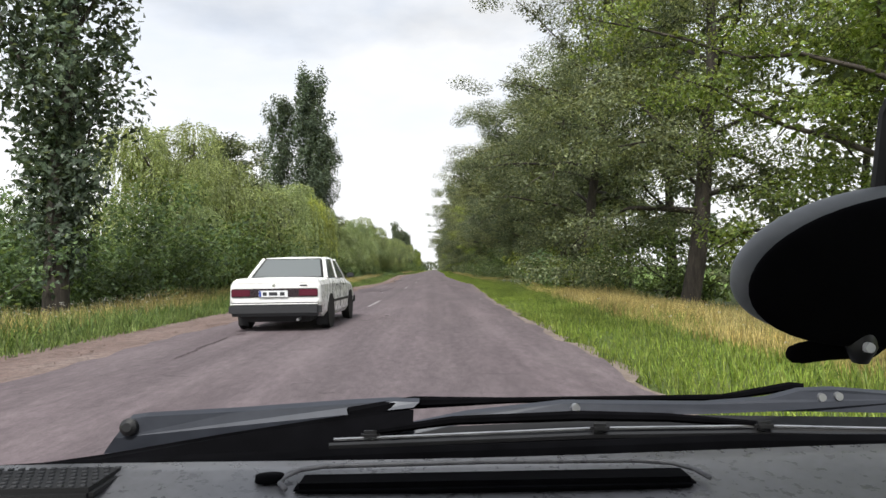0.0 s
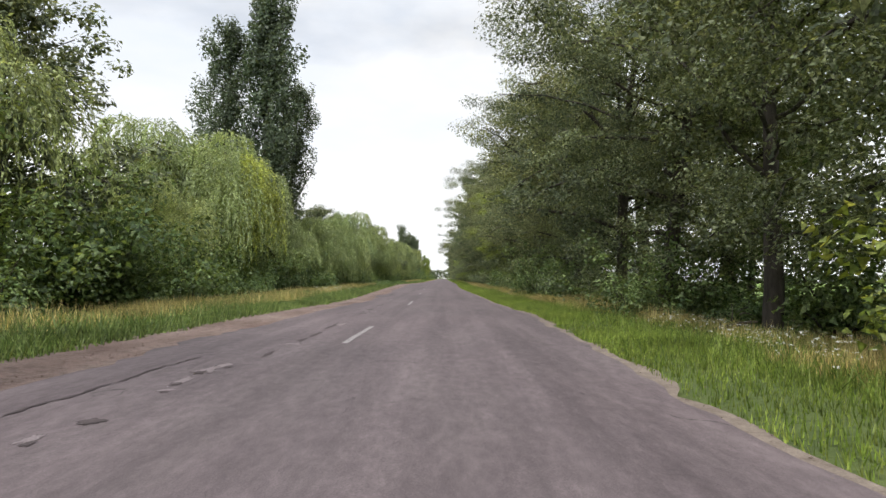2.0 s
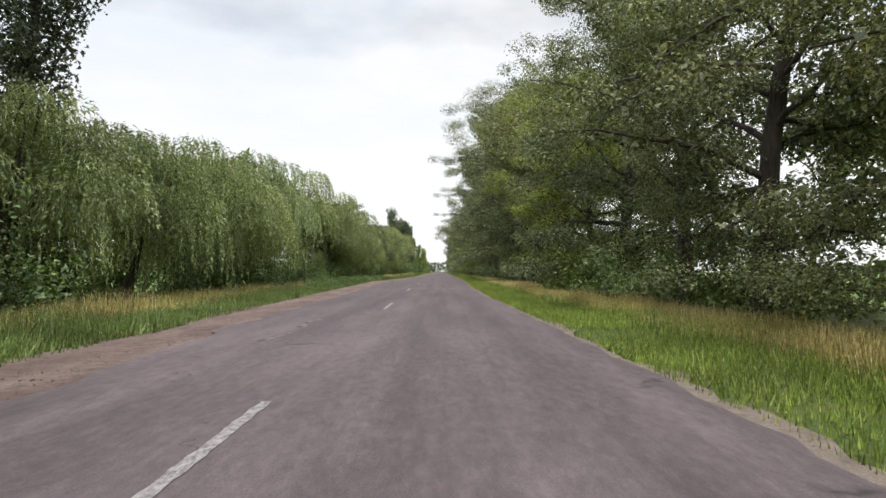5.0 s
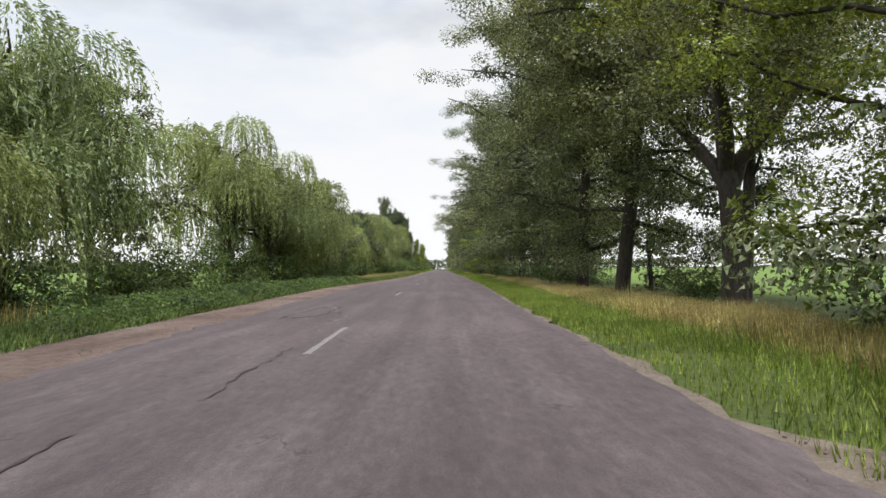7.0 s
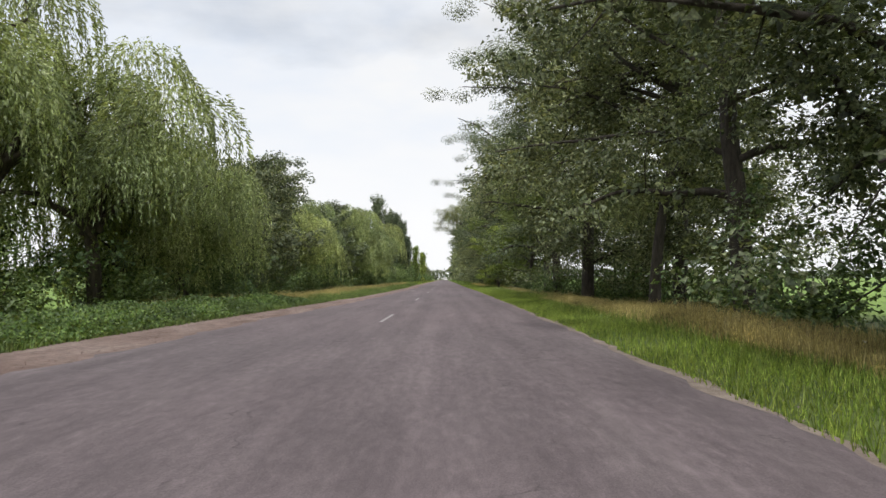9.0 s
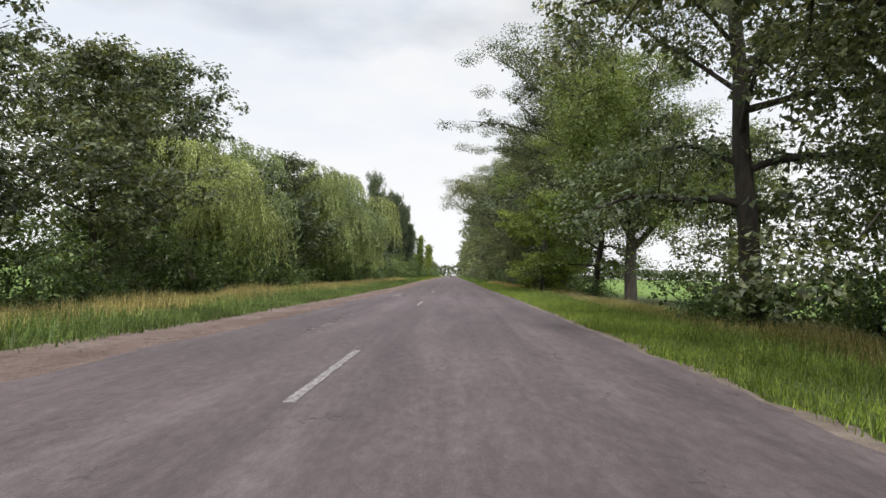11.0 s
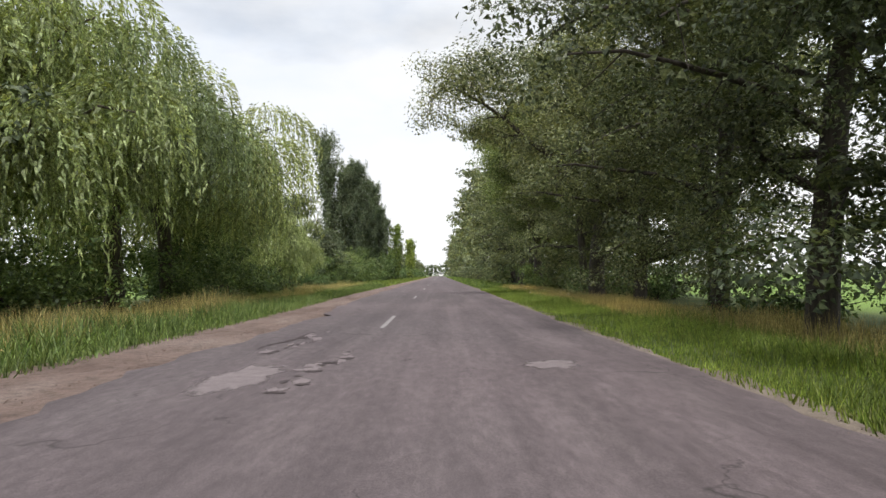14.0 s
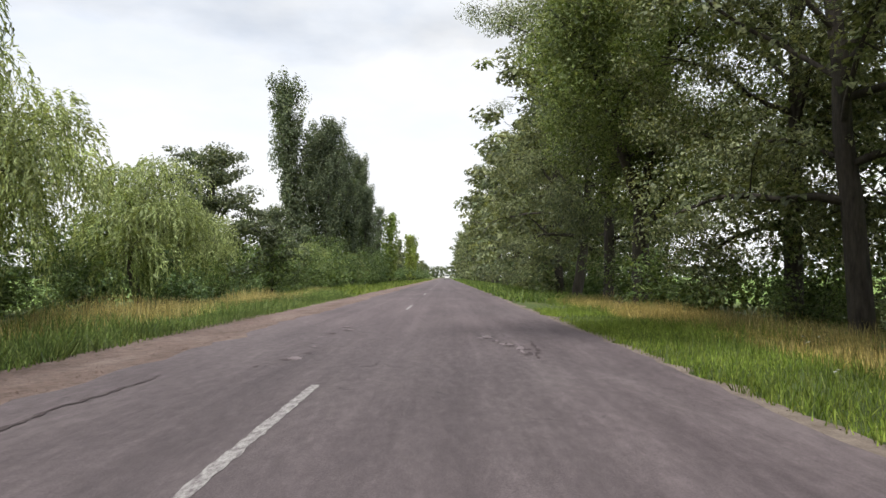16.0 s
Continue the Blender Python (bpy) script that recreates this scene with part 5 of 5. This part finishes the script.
def distant_van():
    van = tagged(new("distant_van"), "small white van far away on the road", "van")
    loft([(0.0, [(0.88, 0.35), (0.92, 0.6), (0.92, 1.3), (0.86, 2.0), (0.4, 2.06)]), (3.2, [(0.88, 0.35), (0.92, 0.6), (0.92, 1.3), (0.86, 2.0), (0.4, 2.06)]),
          (4.0, [(0.88, 0.35), (0.92, 0.6), (0.90, 1.1), (0.80, 1.35), (0.4, 1.4)]), (4.6, [(0.85, 0.35), (0.88, 0.6), (0.85, 0.85), (0.78, 0.92), (0.4, 0.95)])], "body", WHITE_PAINT, van)
    part("rear_window", rounded(0, -0.01, 1.55, 1.4, 0.03, 0.5, 0.03), CAR_GLASS, van)
    part("rear_bumper", rounded(0, -0.03, 0.45, 1.8, 0.14, 0.2, 0.04), BUMPER, van)
    for sx in (-1, 1):
        part("tail_lamp", rounded(sx * 0.84, -0.01, 1.0, 0.12, 0.03, 0.3, 0.01), LAMP_RED, van)
        for y in (0.8, 3.7):
            hub = new("wheel")
            hub.parent = van
            wheel(hub, sx * 0.8, y, 0.32, sx)
    return van


distant_van().matrix_basis = pose(-0.2, 505.0, 0.0)


# ---- the car in which the way begins ----
def host_car():
    car = tagged(new("camera_car"), "dark grey car front with dashboard and wipers", "car")
    cx = 0.37  # the driver sits left of the middle

    # bonnet and wings
    bm = bmesh.new()
    rows = []
    for y, z, hw in ((1.08, 0.815, 0.70), (1.25, 0.775, 0.71), (1.45, 0.715, 0.70), (1.62, 0.645, 0.67), (1.70, 0.56, 0.63), (1.72, 0.40, 0.62)):
        rows.append([bm.verts.new((cx + f * hw, y - 0.10 * abs(f) ** 3, z - 0.04 * abs(f) ** 3)) for f in np.linspace(-1, 1, 13)])
    for p, q in zip(rows, rows[1:]):
        for i in range(12):
            bm.faces.new((p[i], p[i + 1], q[i + 1], q[i]))
    bonnet = part("bonnet", bm, GREY_PAINT, car, "dark grey bonnet", True)
    thick = bonnet.modifiers.new("sheet", "SOLIDIFY")
    thick.thickness = 0.02
    for sx in (-1, 1):
        part("wing", rounded(cx + sx * 0.70, 0.95, 0.53, 0.10, 1.30, 0.46, 0.045, 3), GREY_PAINT, car)
        part("sill", rounded(cx + sx * 0.72, -0.55, 0.38, 0.08, 1.9, 0.30, 0.03), GREY_PAINT, car)
        for y in (1.10, -1.15):
            hub = new("wheel")
            hub.parent = car
            wheel(hub, cx + sx * 0.64, y, 0.27, sx)
    part("floor_pan", rounded(cx, 0.1, 0.26, 1.36, 3.0, 0.08, 0.03), BLACK, car)
    part("bulkhead", rounded(cx, 0.96, 0.58, 1.34, 0.06, 0.50, 0.02), BLACK, car)
    part("front_bumper", rounded(cx, 1.76, 0.40, 1.40, 0.16, 0.20, 0.05, 3), BUMPER, car)
    # cowl below the screen, with the black gap before the dashboard
    part("cowl", rod([(cx - 0.80, 0.93, 0.795), (cx - 0.4, 0.99, 0.815), (cx, 1.01, 0.822), (cx + 0.4, 0.99, 0.815), (cx + 0.80, 0.93, 0.795)], [0.045] * 5, 10), BLACK, car, "black cowl under the windscreen")
    part("screen_gasket", rod([(cx - 0.92, 0.80, 0.838), (cx - 0.5, 0.85, 0.852), (cx, 0.87, 0.856), (cx + 0.5, 0.85, 0.852), (cx + 0.92, 0.80, 0.838)], [0.016] * 5, 8), DULL_BLACK, car, "black rubber windscreen gasket")
    # dashboard top with a defroster slot, a speaker grille and a black disc that paints a small shadow
    bm = bmesh.new()
    rows = []
    for y, z in ((0.40, 0.74), (0.50, 0.80), (0.60, 0.832), (0.66, 0.842), (0.70, 0.847), (0.74, 0.853), (0.78, 0.8615), (0.805, 0.866), (0.815, 0.858), (0.82, 0.835)):
        rows.append([bm.verts.new((cx + x, y + 0.02 * (1 - (x / 0.72) ** 2), z + 0.004 * math.sin(x * 5))) for x in np.linspace(-0.86, 0.72, 25)])
    for p, q in zip(rows, rows[1:]):
        for i in range(24):
            bm.faces.new((p[i], p[i + 1], q[i + 1], q[i]))
    dash = part("dashboard", bm, DASH_GREY, car, "grey moulded plastic dashboard top", True)
    sheet = dash.modifiers.new("thickness", "SOLIDIFY")
    sheet.thickness, sheet.offset = 0.03, -1
    # solid block: the shade inside the slot is put into its black colour
    slot = part("defroster_slot", rounded(0.060, 0.757, 0.853, 0.42, 0.044, 0.014, 0.006), DULL_BLACK, dash, "long defroster slot, its shaded inside painted black")
    part("slot_rim", rod([(-0.158, 0.738, 0.8555), (-0.166, 0.752, 0.8575), (-0.162, 0.768, 0.861), (-0.150, 0.780, 0.8635), (-0.125, 0.786, 0.865), (0.05, 0.789, 0.866), (0.22, 0.787, 0.865), (0.258, 0.780, 0.8635), (0.276, 0.766, 0.861), (0.286, 0.745, 0.857)],
                         [0.003] * 10, 8), DASH_GREY, slot, "rounded grey lip of the slot", True)
    part("sensor_cap", rod([(-0.181, 0.770, 0.855), (-0.181, 0.7703, 0.8615), (-0.181, 0.7705, 0.8625)], [0.016, 0.015, 0.011], 24), DULL_BLACK, dash, "small round black disc painted as a shadowed dip", True)
    grille = part("speaker_grille", rounded(-0.43, 0.755, 0.860, 0.17, 0.085, 0.014, 0.005), BLACK, dash, "black perforated speaker grille")
    for i in range(14):
        for j in range(6):
            part("grille_bar", rounded(-0.508 + 0.0116 * i + 0.0058 * (j % 2), 0.722 + 0.0128 * j, 0.8675, 0.0062, 0.0058, 0.003, 0.001, 1), BUMPER, grille)
    # black scuttle panel behind the arm
    part("scuttle", slab([(-0.613, 0.93, 0.825), (-0.437, 0.935, 0.845), (-0.28, 0.94, 0.868), (-0.117, 0.945, 0.889), (-0.031, 0.945, 0.894), (-0.031, 0.92, 0.878), (-0.063, 0.915, 0.865), (-0.135, 0.91, 0.853), (-0.134, 0.9, 0.836), (-0.594, 0.9, 0.822)], 0.006, (0, 1, -0.4)), DULL_BLACK, car, "black scuttle panel")
    part("scuttle_edge", rod([(-0.70, 0.91, 0.822), (-0.3, 0.905, 0.838), (0.1, 0.905, 0.846), (0.5, 0.90, 0.842), (0.9, 0.89, 0.826)], [0.013] * 5, 8), DULL_BLACK, car)
    # driver's wiper: broad arm from its pivot, thin blade lying along the screen
    left = tagged(new("wiper"), "grey wiper arm with pivot cap")
    left.parent = car
    part("wiper_arm", slab([(-0.453, 0.97, 0.837), (-0.438, 0.97, 0.858), (-0.42, 0.975, 0.882), (-0.397, 0.975, 0.885), (-0.269, 0.98, 0.889), (-0.122, 0.985, 0.896), (-0.06, 0.985, 0.898), (-0.024, 0.985, 0.896), (-0.032, 0.98, 0.890), (-0.121, 0.975, 0.883), (-0.274, 0.97, 0.861), (-0.402, 0.965, 0.842)], 0.012, (0, 0.9, 0.3)), ARM_GREY, left, "broad grey wiper arm")
    part("pivot_cap", rod([(-0.418, 0.972, 0.872), (-0.418, 0.966, 0.873), (-0.418, 0.962, 0.8735)], [0.0125, 0.0115, 0.006], 16), BLACK_PAINT, left, "round pivot cap")
    part("blade", rod([(-0.12, 0.97, 0.883), (-0.033, 1.0, 0.893), (0.10, 1.01, 0.892), (0.264, 1.02, 0.890), (0.415, 1.03, 0.887), (0.465, 1.03, 0.894), (0.515, 1.03, 0.901), (0.53, 1.02, 0.899)], [0.011, 0.009, 0.0045, 0.004, 0.005, 0.006, 0.007, 0.008], 7), DULL_BLACK, left, "black wiper blade")
    # passenger's wiper
    right = tagged(new("wiper"), "dark wiper with metal blade carrier")
    right.parent = car
    arm = part("wiper_arm", slab([(-0.064, 0.93, 0.859), (-0.031, 0.935, 0.876), (0.04, 0.94, 0.888), (0.169, 0.945, 0.899), (0.359, 0.95, 0.893), (0.446, 0.955, 0.897), (0.495, 0.96, 0.907), (0.541, 0.96, 0.908), (0.70, 0.96, 0.893), (0.70, 0.955, 0.873), (0.507, 0.955, 0.880), (0.451, 0.95, 0.882), (0.35, 0.945, 0.881), (0.175, 0.94, 0.886), (0.047, 0.935, 0.878), (-0.027, 0.93, 0.866), (-0.057, 0.93, 0.856)], 0.010, (0, 0.9, 0.3)), ARM_GREY, right, "dark grey pressed wiper arm")
    for x, y, z in ((0.522, 0.957, 0.898), (0.545, 0.957, 0.899), (0.184, 0.939, 0.893)):
        part("bolt", rod([(x, y + 0.004, z), (x, y - 0.003, z + 0.0006)], [0.0065, 0.0055], 12), STEEL, arm, "steel bolt")
    carrier = part("blade_carrier", rod([(-0.13, 0.895, 0.868), (0.2, 0.905, 0.874), (0.42, 0.905, 0.873), (0.62, 0.90, 0.866)], [0.0022, 0.0022, 0.0022, 0.0022], 6), STEEL, right, "bright metal blade carrier")
    part("rubber_blade", rod([(-0.135, 0.89, 0.861), (0.2, 0.90, 0.866), (0.42, 0.90, 0.865), (0.62, 0.895, 0.858)], [0.0045] * 4, 6), BLACK_PAINT, right, "black rubber blade")
    for x, z in ((-0.084, 0.872), (0.206, 0.876), (0.415, 0.875)):
        part("claw", rounded(x, 0.898, z, 0.024, 0.012, 0.012, 0.004), BLACK_PAINT, carrier, "black claw on the blade")
    part("yoke", rod([(-0.08, 0.90, 0.876), (0.02, 0.92, 0.884), (0.19, 0.935, 0.884), (0.30, 0.925, 0.882), (0.41, 0.905, 0.876)], [0.004, 0.006, 0.007, 0.006, 0.004], 7), DULL_BLACK, right)
    # inside mirror on its stalk, hung from the roof rail
    mirror = tagged(new("rear_view_mirror"), "black oval rear-view mirror")
    mirror.parent = car
    bm = bmesh.new()
    bmesh.ops.create_uvsphere(bm, u_segments=72, v_segments=36, radius=1.0)
    for v in bm.verts:
        sq = (abs(v.co.x) ** 2.6 + abs(v.co.z) ** 2.2) ** 0.03
        v.co = Vector((v.co.x * 0.134, v.co.y * 0.026, v.co.z * 0.062)) / max(0.8, sq)
    turn = pose(0.362, 0.565, 1.0825, 0, -8, 6) @ Matrix.Diagonal((0.985, 1, 0.95, 1))
    bmesh.ops.transform(bm, matrix=turn, verts=bm.verts)
    shell = part("mirror_shell", bm, RIM_GREY, mirror, "grey plastic mirror shell", True)
    # mirror face: the dark reflected cabin is painted on as dull black
    bm = bmesh.new()
    bmesh.ops.create_uvsphere(bm, u_segments=72, v_segments=24, radius=1.0)
    for v in bm.verts:
        v.co = Vector((v.co.x * 0.1345, v.co.y * 0.016, v.co.z * 0.0575))
    bmesh.ops.transform(bm, matrix=pose(0.3685, 0.543, 1.0755, 0, -8, 6), verts=bm.verts)
    part("mirror_face", bm, DULL_BLACK, mirror, "mirror face painted black for the dark cabin it reflects", True)
    part("stalk", rod([(0.39, 0.60, 1.028), (0.345, 0.565, 1.014), (0.310, 0.56, 1.012), (0.290, 0.56, 1.009), (0.282, 0.56, 1.008), (0.279, 0.56, 1.008)], [0.013, 0.011, 0.009, 0.0085, 0.0065, 0.003], 20), DULL_BLACK, mirror, "black stalk with a small knob", True)
    part("knob", rod([(0.330, 0.545, 1.045), (0.327, 0.540, 1.028), (0.325, 0.538, 1.016), (0.325, 0.540, 1.004)], [0.004, 0.009, 0.0115, 0.006], 20), BLACK_PAINT, mirror, "", True)
    part("knob_screw", rod([(0.324, 0.524, 1.0165), (0.324, 0.530, 1.0165)], [0.0038, 0.0042], 10), PLATE, mirror)
    part("mirror_bracket", rod([(0.37, 0.585, 1.08), (0.37, 0.56, 1.20), (0.37, 0.42, 1.34)], [0.012, 0.010, 0.014], 10), BLACK, mirror)
    # screen pillars and roof rails, out of sight of the driver
    for sx in (-1, 1):
        part("screen_pillar", rod([(cx + sx * 0.93, 0.80, 0.83), (cx + sx * 0.88, 0.60, 1.10), (cx + sx * 0.74, 0.34, 1.36)], [0.03, 0.03, 0.03], 8), GREY_PAINT, car)
        part("door_pillar", rod([(cx + sx * 0.74, -0.30, 0.45), (cx + sx * 0.74, -0.30, 1.38)], [0.035, 0.03], 8), GREY_PAINT, car)
    part("roof", rounded(cx, -0.45, 1.40, 1.48, 1.70, 0.06, 0.025, 3), GREY_PAINT, car, "dark grey roof")
    part("tail", rounded(cx, -1.45, 0.62, 1.46, 0.14, 0.70, 0.05, 3), GREY_PAINT, car)
    return car


host_car()
